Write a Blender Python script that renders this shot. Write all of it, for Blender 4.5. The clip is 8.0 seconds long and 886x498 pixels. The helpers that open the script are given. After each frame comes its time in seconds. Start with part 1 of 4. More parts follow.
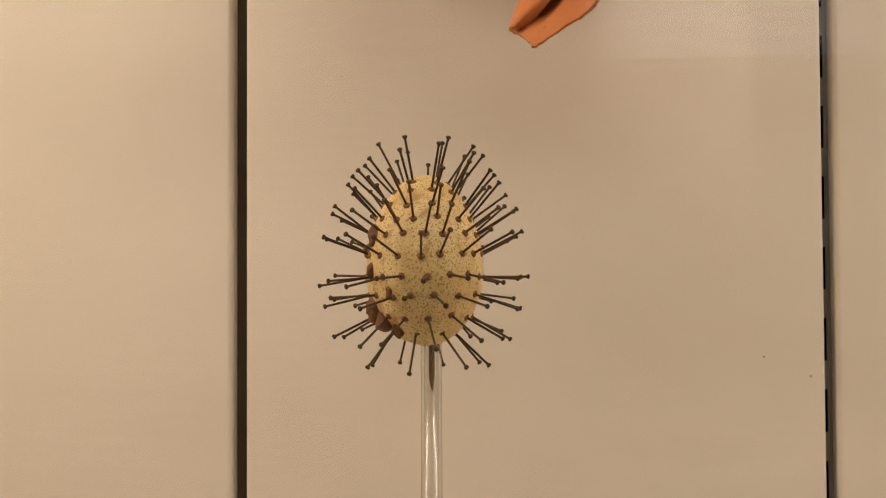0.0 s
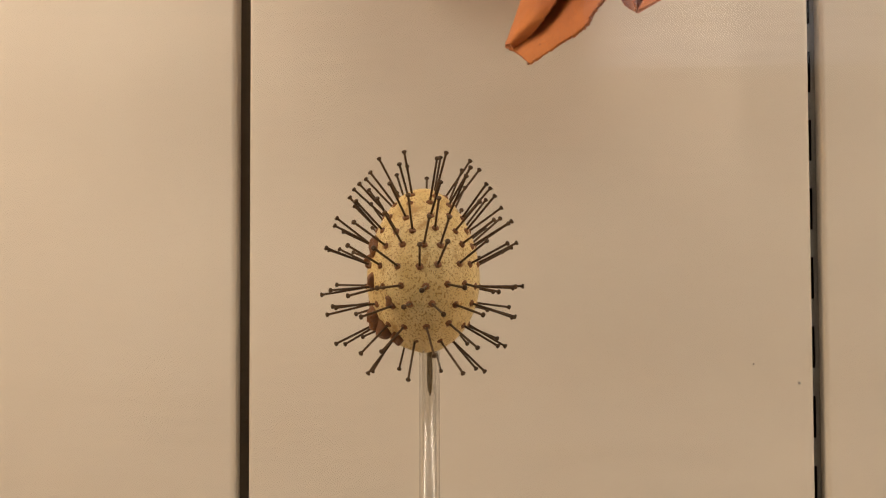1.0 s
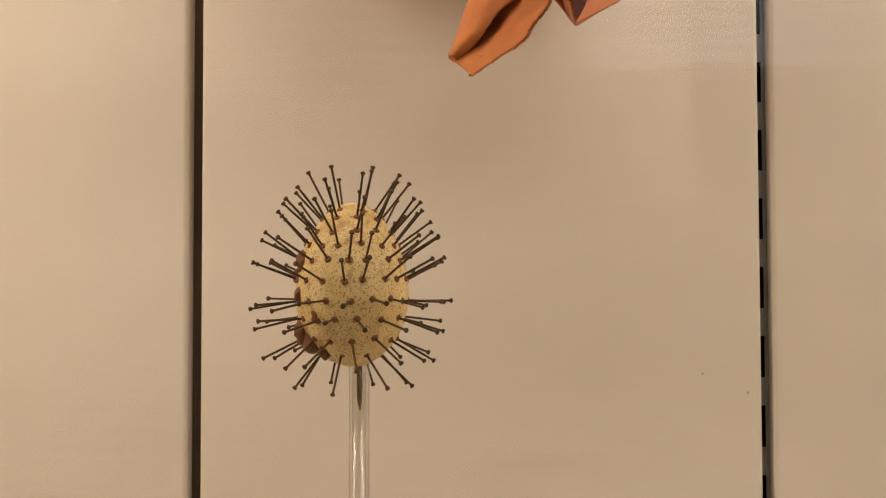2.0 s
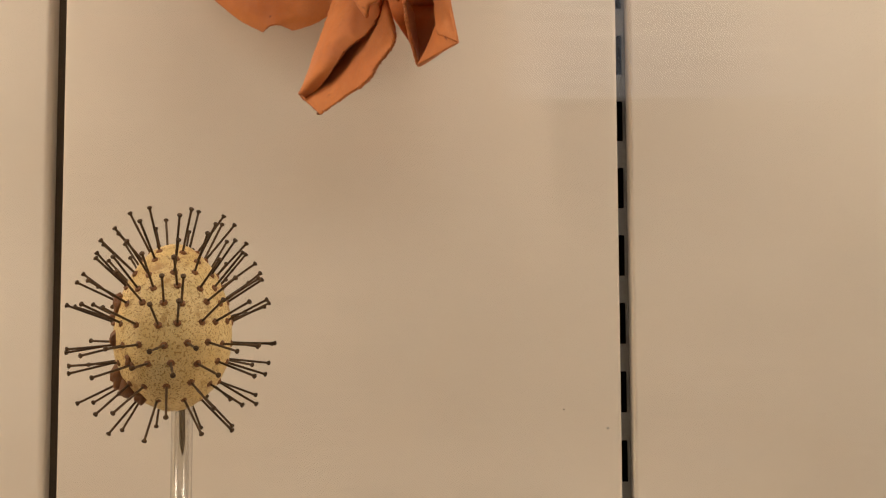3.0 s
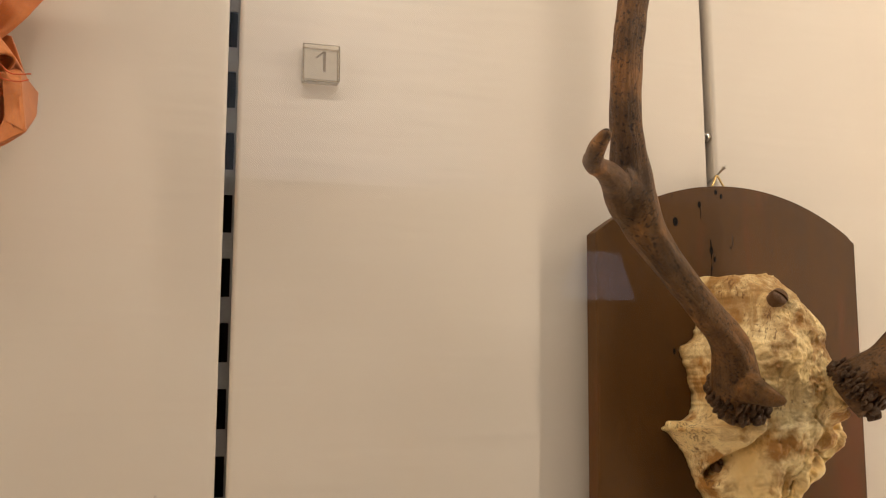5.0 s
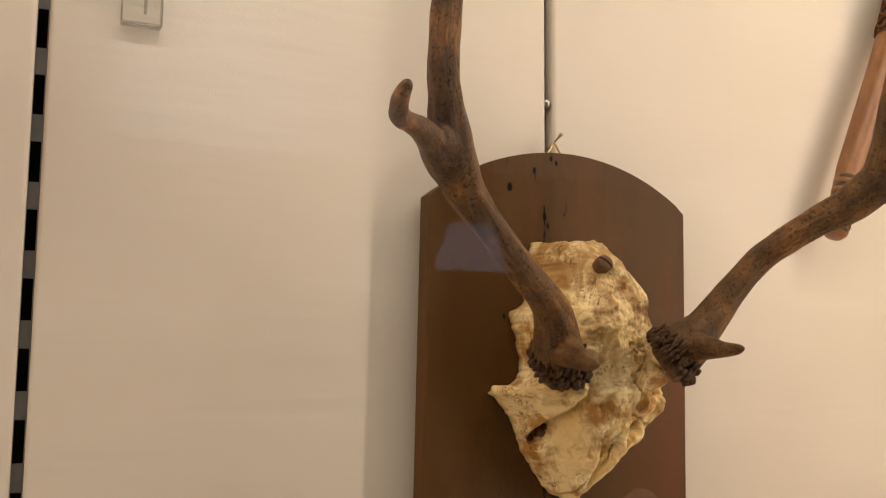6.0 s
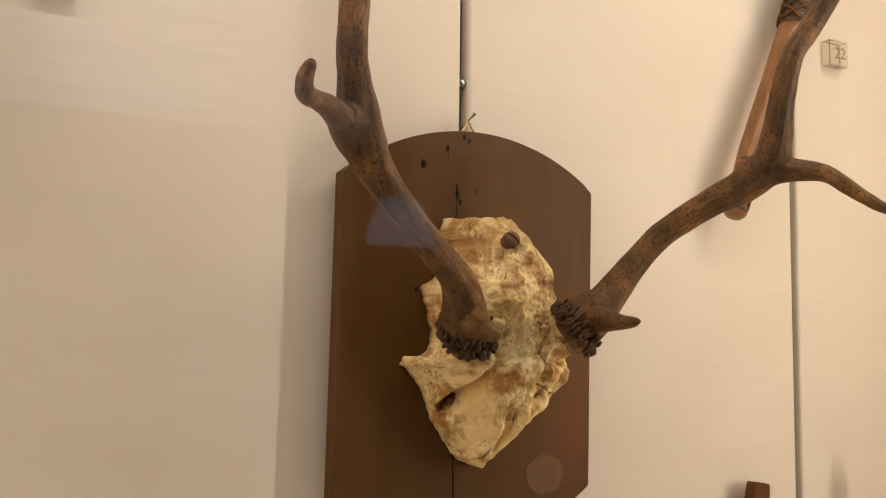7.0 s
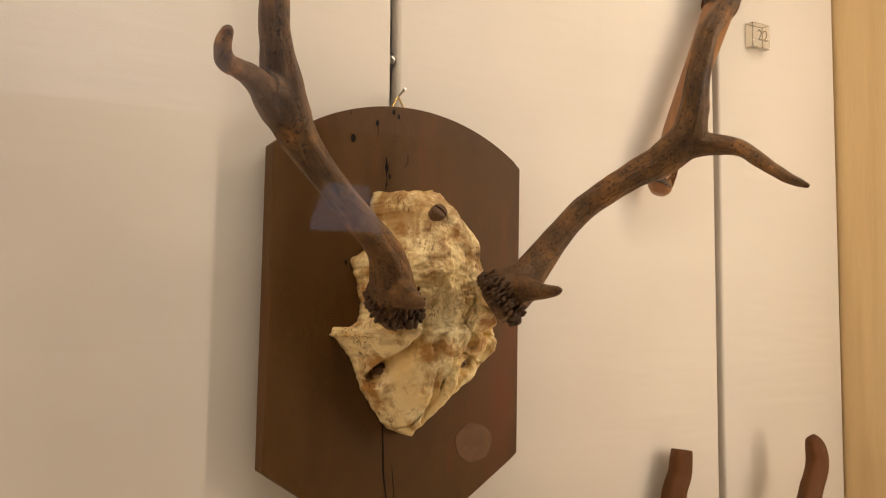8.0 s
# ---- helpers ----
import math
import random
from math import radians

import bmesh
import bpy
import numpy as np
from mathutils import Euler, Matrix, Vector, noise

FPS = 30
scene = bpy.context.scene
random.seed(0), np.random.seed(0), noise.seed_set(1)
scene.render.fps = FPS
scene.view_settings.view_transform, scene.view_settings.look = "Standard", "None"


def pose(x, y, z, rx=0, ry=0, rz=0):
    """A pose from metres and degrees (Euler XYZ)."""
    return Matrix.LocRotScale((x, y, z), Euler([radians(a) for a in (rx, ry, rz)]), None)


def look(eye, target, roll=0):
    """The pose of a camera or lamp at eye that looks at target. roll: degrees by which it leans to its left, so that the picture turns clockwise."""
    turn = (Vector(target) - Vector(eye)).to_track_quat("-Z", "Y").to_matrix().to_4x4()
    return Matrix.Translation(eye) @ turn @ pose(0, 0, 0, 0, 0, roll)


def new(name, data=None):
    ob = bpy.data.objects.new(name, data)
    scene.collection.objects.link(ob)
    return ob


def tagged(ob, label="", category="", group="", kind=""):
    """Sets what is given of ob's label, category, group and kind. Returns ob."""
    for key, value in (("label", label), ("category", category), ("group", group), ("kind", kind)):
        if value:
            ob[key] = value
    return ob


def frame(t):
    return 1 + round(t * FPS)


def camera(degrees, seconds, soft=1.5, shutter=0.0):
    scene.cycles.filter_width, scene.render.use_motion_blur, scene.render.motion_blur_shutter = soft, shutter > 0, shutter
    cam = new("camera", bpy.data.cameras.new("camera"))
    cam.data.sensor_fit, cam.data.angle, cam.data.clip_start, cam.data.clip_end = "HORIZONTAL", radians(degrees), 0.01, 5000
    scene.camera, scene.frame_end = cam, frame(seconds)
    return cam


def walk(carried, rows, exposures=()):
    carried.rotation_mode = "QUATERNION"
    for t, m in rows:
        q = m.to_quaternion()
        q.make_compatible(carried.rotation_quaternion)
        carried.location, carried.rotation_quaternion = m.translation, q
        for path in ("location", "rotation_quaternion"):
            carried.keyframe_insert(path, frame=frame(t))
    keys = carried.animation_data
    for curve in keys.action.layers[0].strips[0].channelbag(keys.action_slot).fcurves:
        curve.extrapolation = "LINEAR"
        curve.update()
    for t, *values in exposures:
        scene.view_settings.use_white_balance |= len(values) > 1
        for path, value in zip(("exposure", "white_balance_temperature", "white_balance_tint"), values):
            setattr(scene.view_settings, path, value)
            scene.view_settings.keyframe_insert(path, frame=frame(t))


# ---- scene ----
from mathutils.kdtree import KDTree

cam = camera(50.8, 8.0, soft=1.1)
PATH = [
    (0, (0.046, 0.061, 1.552), (-0.14, 2.052, 1.605), -0.3),
    (0.5, (0.046, 0.052, 1.551), (-0.136, 2.043, 1.615), -0.2),
    (1, (0.048, 0.044, 1.553), (-0.135, 2.034, 1.622), -0.2),
    (2.5, (0.107, 0.048, 1.564), (-0.038, 2.042, 1.631), -0.0),
    (3, (0.136, 0.05, 1.568), (0.087, 2.046, 1.689), -0.2),
    (3.5, (0.156, 0.052, 1.573), (0.231, 2.045, 1.716), 0.0),
    (4, (0.177, 0.036, 1.579), (0.438, 2.006, 1.807), -0.0),
    (4.5, (0.197, 0.009, 1.577), (0.632, 1.941, 1.857), -0.2),
    (5, (0.22, 0.007, 1.572), (0.75, 1.913, 1.861), -0.1),
    (5.2, (0.232, 0.008, 1.57), (0.813, 1.9, 1.856), -0.2),
    (6.3, (0.27, 0.012, 1.566), (1.093, 1.823, 1.769), 0.8),
    (6.5, (0.272, 0.008, 1.565), (1.12, 1.809, 1.757), 0.9),
    (7, (0.269, -0.014, 1.564), (1.177, 1.759, 1.741), 0.7),
    (7.5, (0.271, -0.029, 1.559), (1.237, 1.714, 1.733), 0.4),
    (8, (0.277, -0.034, 1.551), (1.283, 1.688, 1.701), 0.3),
]
# cooler white balance from 5 s on stands in for pale haze on the pane
walk(cam, [(t, look(eye, target, roll)) for t, eye, target, roll in PATH],
     [(0, -0.03, 6540, 10), (3.5, -0.03, 6500, 10), (5, -0.01, 6320, 10), (6.5, -0.03, 6320, 10), (8, -0.01, 6380, 10)])

# ---- light: one long warm lamp strip at the top front of the case, a dim room behind the viewer ----
WALL = 0.72          # front of the fabric panels
GLASS = 0.10         # front pane of the case
LEFT, RIGHT = -0.72, 1.292
CASE_FLOOR, CASE_TOP = 1.12, 2.46

world = bpy.data.worlds.new("room_air")
scene.world = world
world.use_nodes = True
world.node_tree.nodes["Background"].inputs[0].default_value = (1.0, 0.86, 0.7, 1)
world.node_tree.nodes["Background"].inputs[1].default_value = 0.02


def area_lamp(name, at, target, sx, sy, watts, colour):
    data = bpy.data.lights.new(name, "AREA")
    data.shape, data.size, data.size_y, data.energy, data.color = "RECTANGLE", sx, sy, watts, colour
    ob = new(name, data)
    ob.matrix_world = look(at, target)
    return ob


WARM = (1.0, 0.825, 0.645)
# light strips inside the front frame: along the top, and upright in both front corners
area_lamp("case_strip_lamp", (0.29, 0.135, 2.425), (0.29, 0.70, 1.5), 1.9, 0.02, 8.4, WARM)
area_lamp("corner_strip_lamp", (1.262, 0.135, 1.78), (0.50, 0.70, 1.70), 0.012, 1.25, 5.9, WARM)
area_lamp("corner_strip_lamp", (-0.69, 0.135, 1.78), (0.0, 0.70, 1.60), 0.012, 1.25, 5.8, WARM)


# ---- materials ----
def material(name, low, high, scale=20.0, rough=0.6, bump=0.2, fine=300.0, metal=0.0, stretch=(1, 1, 1), spots=None, spot_scale=90.0, spot_size=0.3,
             island=0.0, fine_amount=0.25, sheen=0.0, coat=0.0, blotch=None, blotch_scale=18.0, blotch_at=0.55, depth=0.002, spec=0.5):
    """A surface with a slow drift between two colours, a fine grain, optional specks and blotches, and relief."""
    m = bpy.data.materials.new(name)
    m.use_nodes = True
    n, l = m.node_tree.nodes, m.node_tree.links
    p = n["Principled BSDF"]
    co = n.new("ShaderNodeTexCoord")
    mp = n.new("ShaderNodeMapping")
    mp.inputs["Scale"].default_value = stretch
    l.new(co.outputs["Object"], mp.inputs["Vector"])

    def noise_at(sc, detail=4.0, rgh=0.6):
        t = n.new("ShaderNodeTexNoise")
        t.inputs["Scale"].default_value, t.inputs["Detail"].default_value, t.inputs["Roughness"].default_value = sc, detail, rgh
        l.new(mp.outputs["Vector"], t.inputs["Vector"])
        return t.outputs["Fac"]

    def ramp(fac, a, b):
        r = n.new("ShaderNodeMapRange")
        r.inputs["From Min"].default_value, r.inputs["From Max"].default_value = a, b
        l.new(fac, r.inputs["Value"])
        return r.outputs["Result"]

    def mix(fac, a, b, kind="MIX"):
        x = n.new("ShaderNodeMix")
        x.data_type, x.blend_type = "RGBA", kind
        ca, cb = [i for i in x.inputs if i.type == "RGBA"]
        for sock, v in ((x.inputs["Factor"], fac), (ca, a), (cb, b)):
            if isinstance(v, tuple):
                sock.default_value = (*v, 1) if len(v) == 3 else v
            elif isinstance(v, float):
                sock.default_value = v
            else:
                l.new(v, sock)
        return [o for o in x.outputs if o.type == "RGBA"][0]

    slow, grain = noise_at(scale), noise_at(fine, 3.0, 0.7)
    col = mix(ramp(slow, 0.32, 0.68), low, high)
    g = ramp(grain, 0.25, 0.75)
    col = mix(fine_amount, col, mix(g, tuple(c * 0.45 for c in low), tuple(min(1.0, c * 1.25) for c in high)))
    if blotch:
        col = mix(ramp(noise_at(blotch_scale, 6.0, 0.65), blotch_at, blotch_at + 0.12), col, blotch)
    if spots:
        v = noise_at(spot_scale, 2.0, 0.5)
        col = mix(ramp(v, 1.0 - spot_size - 0.05, 1.0 - spot_size + 0.02), col, spots)
    if island:
        oi = n.new("ShaderNodeObjectInfo")
        hs = n.new("ShaderNodeHueSaturation")
        r = n.new("ShaderNodeMapRange")
        r.inputs["To Min"].default_value, r.inputs["To Max"].default_value = 1 - island, 1 + island
        l.new(oi.outputs["Random"], r.inputs["Value"])
        l.new(r.outputs["Result"], hs.inputs["Value"])
        l.new(col, hs.inputs["Color"])
        col = hs.outputs["Color"]
    l.new(col, p.inputs["Base Color"])
    rr = n.new("ShaderNodeMapRange")
    rr.inputs["To Min"].default_value, rr.inputs["To Max"].default_value = max(0.0, rough - 0.1), min(1.0, rough + 0.1)
    l.new(slow, rr.inputs["Value"])
    l.new(rr.outputs["Result"], p.inputs["Roughness"])
    p.inputs["Metallic"].default_value = metal
    p.inputs["Specular IOR Level"].default_value = spec
    p.inputs["Sheen Weight"].default_value = sheen
    p.inputs["Coat Weight"].default_value = coat
    b = n.new("ShaderNodeBump")
    b.inputs["Strength"].default_value, b.inputs["Distance"].default_value = bump, depth
    add = n.new("ShaderNodeMath")
    add.operation = "ADD"
    l.new(grain, add.inputs[0])
    l.new(slow, add.inputs[1])
    l.new(add.outputs[0], b.inputs["Height"])
    l.new(b.outputs["Normal"], p.inputs["Normal"])
    return m


def fabric_material():
    """Off-white woven cloth: a fine diagonal twill, faint slubs and a slow drift of tone."""
    m = material("cream_twill_cloth", (0.66, 0.60, 0.52), (0.70, 0.645, 0.565), scale=5.0, rough=0.85, bump=0.07, fine=420.0, fine_amount=0.06, sheen=0.2, depth=0.0006)
    n, l = m.node_tree.nodes, m.node_tree.links
    co = [x for x in n if x.type == "TEX_COORD"][0]
    bump = [x for x in n if x.type == "BUMP"][0]
    w = n.new("ShaderNodeTexWave")
    w.bands_direction = "DIAGONAL"
    w.inputs["Scale"].default_value = 330.0
    w.inputs["Distortion"].default_value = 0.5
    w.inputs["Detail Scale"].default_value = 3.0
    l.new(co.outputs["Object"], w.inputs["Vector"])
    b2 = n.new("ShaderNodeBump")
    b2.inputs["Strength"].default_value, b2.inputs["Distance"].default_value = 0.10, 0.0003
    l.new(w.outputs["Fac"], b2.inputs["Height"])
    l.new(bump.outputs["Normal"], b2.inputs["Normal"])
    # soft level puckers where the cloth is stretched
    mp, rip, b3 = n.new("ShaderNodeMapping"), n.new("ShaderNodeTexNoise"), n.new("ShaderNodeBump")
    mp.inputs["Scale"].default_value = (2.2, 1.0, 13.0)
    rip.inputs["Scale"].default_value, rip.inputs["Detail"].default_value = 1.6, 3.0
    b3.inputs["Strength"].default_value, b3.inputs["Distance"].default_value = 0.5, 0.006
    l.new(co.outputs["Object"], mp.inputs["Vector"])
    l.new(mp.outputs["Vector"], rip.inputs["Vector"])
    l.new(rip.outputs["Fac"], b3.inputs["Height"])
    l.new(b2.outputs["Normal"], b3.inputs["Normal"])
    l.new(b3.outputs["Normal"], n["Principled BSDF"].inputs["Normal"])
    return m


CLOTH = fabric_material()
RAIL = material("grey_painted_steel", (0.33, 0.32, 0.30), (0.40, 0.39, 0.37), scale=30, rough=0.45, bump=0.05)
# near-black colour that stands in for the shade inside holes and gaps
HOLLOW = material("cavity_shade", (0.012, 0.011, 0.01), (0.02, 0.018, 0.016), rough=0.9, bump=0.0, spec=0.0)
BEECH = material("pale_beech_veneer", (0.70, 0.50, 0.245), (0.80, 0.60, 0.32), scale=6, rough=0.45, bump=0.06, fine=120, stretch=(9, 9, 0.6), fine_amount=0.2)
PAINT = material("grey_room_paint", (0.20, 0.19, 0.18), (0.24, 0.23, 0.22), scale=3, rough=0.8, bump=0.05)
CARPET = material("dark_carpet", (0.05, 0.045, 0.04), (0.08, 0.07, 0.06), scale=30, rough=0.95, bump=0.4, fine=600)


def sheet_glass(name, tint, base, rough=0.0, power=5.0):
    """Thin clear sheet: lets light straight through and mirrors a little, more at a glancing angle."""
    m = bpy.data.materials.new(name)
    m.use_nodes = True
    n, l = m.node_tree.nodes, m.node_tree.links
    n.remove(n["Principled BSDF"])
    tr, gl, mx, lw = n.new("ShaderNodeBsdfTransparent"), n.new("ShaderNodeBsdfGlossy"), n.new("ShaderNodeMixShader"), n.new("ShaderNodeLayerWeight")
    tr.inputs["Color"].default_value = (*tint, 1)
    gl.inputs["Roughness"].default_value = rough
    lw.inputs["Blend"].default_value = 0.5
    pw, mr = n.new("ShaderNodeMath"), n.new("ShaderNodeMapRange")
    pw.operation, pw.inputs[1].default_value = "POWER", power
    mr.inputs["To Min"].default_value, mr.inputs["To Max"].default_value = base, 1.0
    l.new(lw.outputs["Facing"], pw.inputs[0])
    l.new(pw.outputs[0], mr.inputs["Value"])
    l.new(mr.outputs["Result"], mx.inputs[0])
    l.new(tr.outputs[0], mx.inputs[1])
    l.new(gl.outputs[0], mx.inputs[2])
    l.new(mx.outputs[0], n["Material Output"].inputs["Surface"])
    return m


PANE = sheet_glass("case_glass", (0.997, 1.0, 0.997), 0.022)
TUBE = sheet_glass("clear_tube", (0.985, 0.985, 0.98), 0.14, 0.20)
# bevels tinted dark in place of the grey lines that refraction draws
BLOCK_EDGE = sheet_glass("shade_tinted_block_edge", (0.62, 0.58, 0.50), 0.06, 0.05, 2.0)
BLOCK_SIDE = sheet_glass("clear_block_side", (0.95, 0.93, 0.88), 0.03, 0.02, 3.0)
# dark tint for the bottom face alone, to throw a shadow below the block
BLOCK_SHADE = sheet_glass("block_shade_face", (0.55, 0.52, 0.46), 0.05, 0.3, 3.0)
BLOCK = sheet_glass("clear_block", (1.0, 0.998, 0.985), 0.02, 0.02, 2.6)
ETCH = material("dark_etching", (0.20, 0.16, 0.12), (0.28, 0.23, 0.17), rough=0.7, bump=0.05)
BOARD = material("dark_stained_wood", (0.062, 0.029, 0.0068), (0.110, 0.050, 0.0115), scale=7, rough=0.5, spec=0.2, bump=0.10, fine=110, stretch=(3, 3, 0.7), fine_amount=0.3,
                 blotch=(0.125, 0.042, 0.0105), blotch_scale=5.0, blotch_at=0.54, spots=(0.03, 0.014, 0.005), spot_scale=60, spot_size=0.24)


def bone_material():
    """Yellowed bone: cream ground, brown stains drawn out along the face, and small dark pits that gather in patches."""
    m = material("aged_bone", (0.81, 0.57, 0.23), (0.97, 0.82, 0.47), scale=30, rough=0.46, spec=0.4, bump=0.55, fine=340, fine_amount=0.10,
                 blotch=(0.42, 0.21, 0.052), blotch_scale=34, blotch_at=0.51, stretch=(1.3, 1.0, 0.9), depth=0.0014)
    n, l = m.node_tree.nodes, m.node_tree.links
    p = n["Principled BSDF"]
    col = p.inputs["Base Color"].links[0].from_socket
    co = [x for x in n if x.type == "TEX_COORD"][0]
    mp = n.new("ShaderNodeMapping")
    mp.inputs["Scale"].default_value = (0.9, 0.8, 0.34)
    mp.inputs["Rotation"].default_value = (0, 0.75, 0)
    l.new(co.outputs["Object"], mp.inputs["Vector"])
    pits, where = n.new("ShaderNodeTexNoise"), n.new("ShaderNodeTexNoise")
    pits.inputs["Scale"].default_value, pits.inputs["Detail"].default_value, pits.inputs["Distortion"].default_value = 430.0, 1.5, 1.2
    where.inputs["Scale"].default_value, where.inputs["Detail"].default_value = 26.0, 3.0
    l.new(mp.outputs["Vector"], pits.inputs["Vector"])
    l.new(co.outputs["Object"], where.inputs["Vector"])
    add = n.new("ShaderNodeMath")
    add.operation = "ADD"
    l.new(pits.outputs["Fac"], add.inputs[0])
    l.new(where.outputs["Fac"], add.inputs[1])
    r = n.new("ShaderNodeMapRange")
    r.inputs["From Min"].default_value, r.inputs["From Max"].default_value, r.inputs["To Max"].default_value = 1.185, 1.27, 0.70
    l.new(add.outputs[0], r.inputs["Value"])
    # soft brown stains that run with the bone
    mp2, st, rs, xs = n.new("ShaderNodeMapping"), n.new("ShaderNodeTexNoise"), n.new("ShaderNodeMapRange"), n.new("ShaderNodeMix")
    mp2.inputs["Scale"].default_value = (1.0, 0.6, 0.6)
    st.inputs["Scale"].default_value, st.inputs["Detail"].default_value, st.inputs["Roughness"].default_value, st.inputs["Distortion"].default_value = 62.0, 6.0, 0.7, 0.6
    rs.inputs["From Min"].default_value, rs.inputs["From Max"].default_value, rs.inputs["To Max"].default_value = 0.50, 0.66, 0.78
    l.new(co.outputs["Object"], mp2.inputs["Vector"])
    l.new(mp2.outputs["Vector"], st.inputs["Vector"])
    # the brown spreads further towards the crown and less towards the nose
    sep, high, tot = n.new("ShaderNodeSeparateXYZ"), n.new("ShaderNodeMapRange"), n.new("ShaderNodeMath")
    high.inputs["From Min"].default_value, high.inputs["From Max"].default_value, high.inputs["To Min"].default_value, high.inputs["To Max"].default_value = 0.09, 0.26, -0.03, 0.10
    tot.operation = "ADD"
    l.new(co.outputs["Object"], sep.inputs[0])
    l.new(sep.outputs["Z"], high.inputs["Value"])
    l.new(st.outputs["Fac"], tot.inputs[0])
    l.new(high.outputs["Result"], tot.inputs[1])
    l.new(tot.outputs[0], rs.inputs["Value"])
    xs.data_type = "RGBA"
    sa, sb = [i for i in xs.inputs if i.type == "RGBA"]
    sb.default_value = (0.36, 0.18, 0.046, 1)
    l.new(rs.outputs["Result"], xs.inputs["Factor"])
    l.new(col, sa)
    col = [o for o in xs.outputs if o.type == "RGBA"][0]
    x = n.new("ShaderNodeMix")
    x.data_type = "RGBA"
    ca, cb = [i for i in x.inputs if i.type == "RGBA"]
    cb.default_value = (0.15, 0.062, 0.016, 1)
    l.new(r.outputs["Result"], x.inputs["Factor"])
    l.new(col, ca)
    l.new([o for o in x.outputs if o.type == "RGBA"][0], p.inputs["Base Color"])
    return m


BONE = bone_material()


def antler_material():
    """Antler: dark furrows that run along the beam, paler worn ridges, and warm brown patches."""
    m = bpy.data.materials.new("weathered_antler")
    m.use_nodes = True
    n, l = m.node_tree.nodes, m.node_tree.links
    p = n["Principled BSDF"]
    at, co = n.new("ShaderNodeAttribute"), n.new("ShaderNodeTexCoord")
    at.attribute_name = "grain"

    def tex(src, scale, detail, rgh, distort=0.0):
        x = n.new("ShaderNodeTexNoise")
        x.inputs["Scale"].default_value, x.inputs["Detail"].default_value, x.inputs["Roughness"].default_value, x.inputs["Distortion"].default_value = scale, detail, rgh, distort
        l.new(src, x.inputs["Vector"])
        return x.outputs["Fac"]

    def ramp(v, stops):
        r = n.new("ShaderNodeValToRGB")
        while len(r.color_ramp.elements) < len(stops):
            r.color_ramp.elements.new(0.5)
        for e, (pos, c) in zip(r.color_ramp.elements, stops):
            e.position, e.color = pos, (*c, 1)
        l.new(v, r.inputs["Fac"])
        return r.outputs["Color"]

    furrow = tex(at.outputs["Vector"], 300.0, 5.0, 0.68, 1.0)
    patch = tex(co.outputs["Object"], 34.0, 4.0, 0.6)
    pits = tex(co.outputs["Object"], 420.0, 2.0, 0.5)
    a = ramp(furrow, [(0.28, (0.046, 0.023, 0.0085)), (0.44, (0.112, 0.058, 0.021)), (0.60, (0.165, 0.090, 0.034)), (0.78, (0.27, 0.160, 0.066))])
    c = ramp(patch, [(0.32, (0.55, 0.51, 0.47)), (0.52, (1.05, 0.98, 0.88)), (0.68, (1.95, 1.66, 1.26))])
    d = ramp(pits, [(0.32, (0.28, 0.26, 0.25)), (0.45, (1, 1, 1))])
    last = a
    for other in (c, d):
        x = n.new("ShaderNodeMix")
        x.data_type, x.blend_type = "RGBA", "MULTIPLY"
        x.inputs["Factor"].default_value = 1.0
        l.new(last, [i for i in x.inputs if i.type == "RGBA"][0])
        l.new(other, [i for i in x.inputs if i.type == "RGBA"][1])
        last = [o for o in x.outputs if o.type == "RGBA"][0]
    l.new(last, p.inputs["Base Color"])
    p.inputs["Roughness"].default_value = 0.5
    p.inputs["Specular IOR Level"].default_value = 0.35
    b1 = n.new("ShaderNodeBump")
    b1.inputs["Strength"].default_value, b1.inputs["Distance"].default_value = 0.9, 0.0016
    l.new(furrow, b1.inputs["Height"])
    b2 = n.new("ShaderNodeBump")
    b2.inputs["Strength"].default_value, b2.inputs["Distance"].default_value = 0.5, 0.0006
    l.new(pits, b2.inputs["Height"])
    l.new(b1.outputs["Normal"], b2.inputs["Normal"])
    l.new(b2.outputs["Normal"], p.inputs["Normal"])
    return m


ANTLER = antler_material()
BURR = material("dark_burr", (0.038, 0.019, 0.008), (0.105, 0.053, 0.022), scale=70, rough=0.55, spec=0.3, bump=0.8, fine=380, fine_amount=0.4,
                blotch=(0.16, 0.085, 0.038), blotch_scale=120, blotch_at=0.60, depth=0.002)
IRON = material("rusty_iron", (0.036, 0.019, 0.008), (0.105, 0.056, 0.023), scale=120, rough=0.5, spec=0.35, bump=0.25, fine=900, metal=0.1, island=0.25)
SCREW = material("rusty_screw", (0.10, 0.050, 0.022), (0.18, 0.095, 0.045), scale=150, rough=0.5, spec=0.4, bump=0.3, fine=900, metal=0.1)
STEEL = material("dull_steel", (0.42, 0.39, 0.34), (0.55, 0.52, 0.46), scale=120, rough=0.3, bump=0.05, metal=1.0)
BRASS = material("brass_wire", (0.55, 0.38, 0.14), (0.65, 0.47, 0.2), scale=120, rough=0.35, bump=0.05, metal=1.0)
SHELL = material("speckled_eggshell", (0.62, 0.43, 0.16), (0.82, 0.66, 0.34), scale=45, rough=0.5, bump=0.12, fine=900, fine_amount=0.1,
                 blotch=(0.44, 0.26, 0.085), blotch_scale=75, blotch_at=0.55, spots=(0.40, 0.235, 0.075), spot_scale=1100, spot_size=0.40)
GLUE = material("brown_resin", (0.13, 0.045, 0.012), (0.26, 0.10, 0.028), scale=160, rough=0.45, bump=0.4, fine=700)
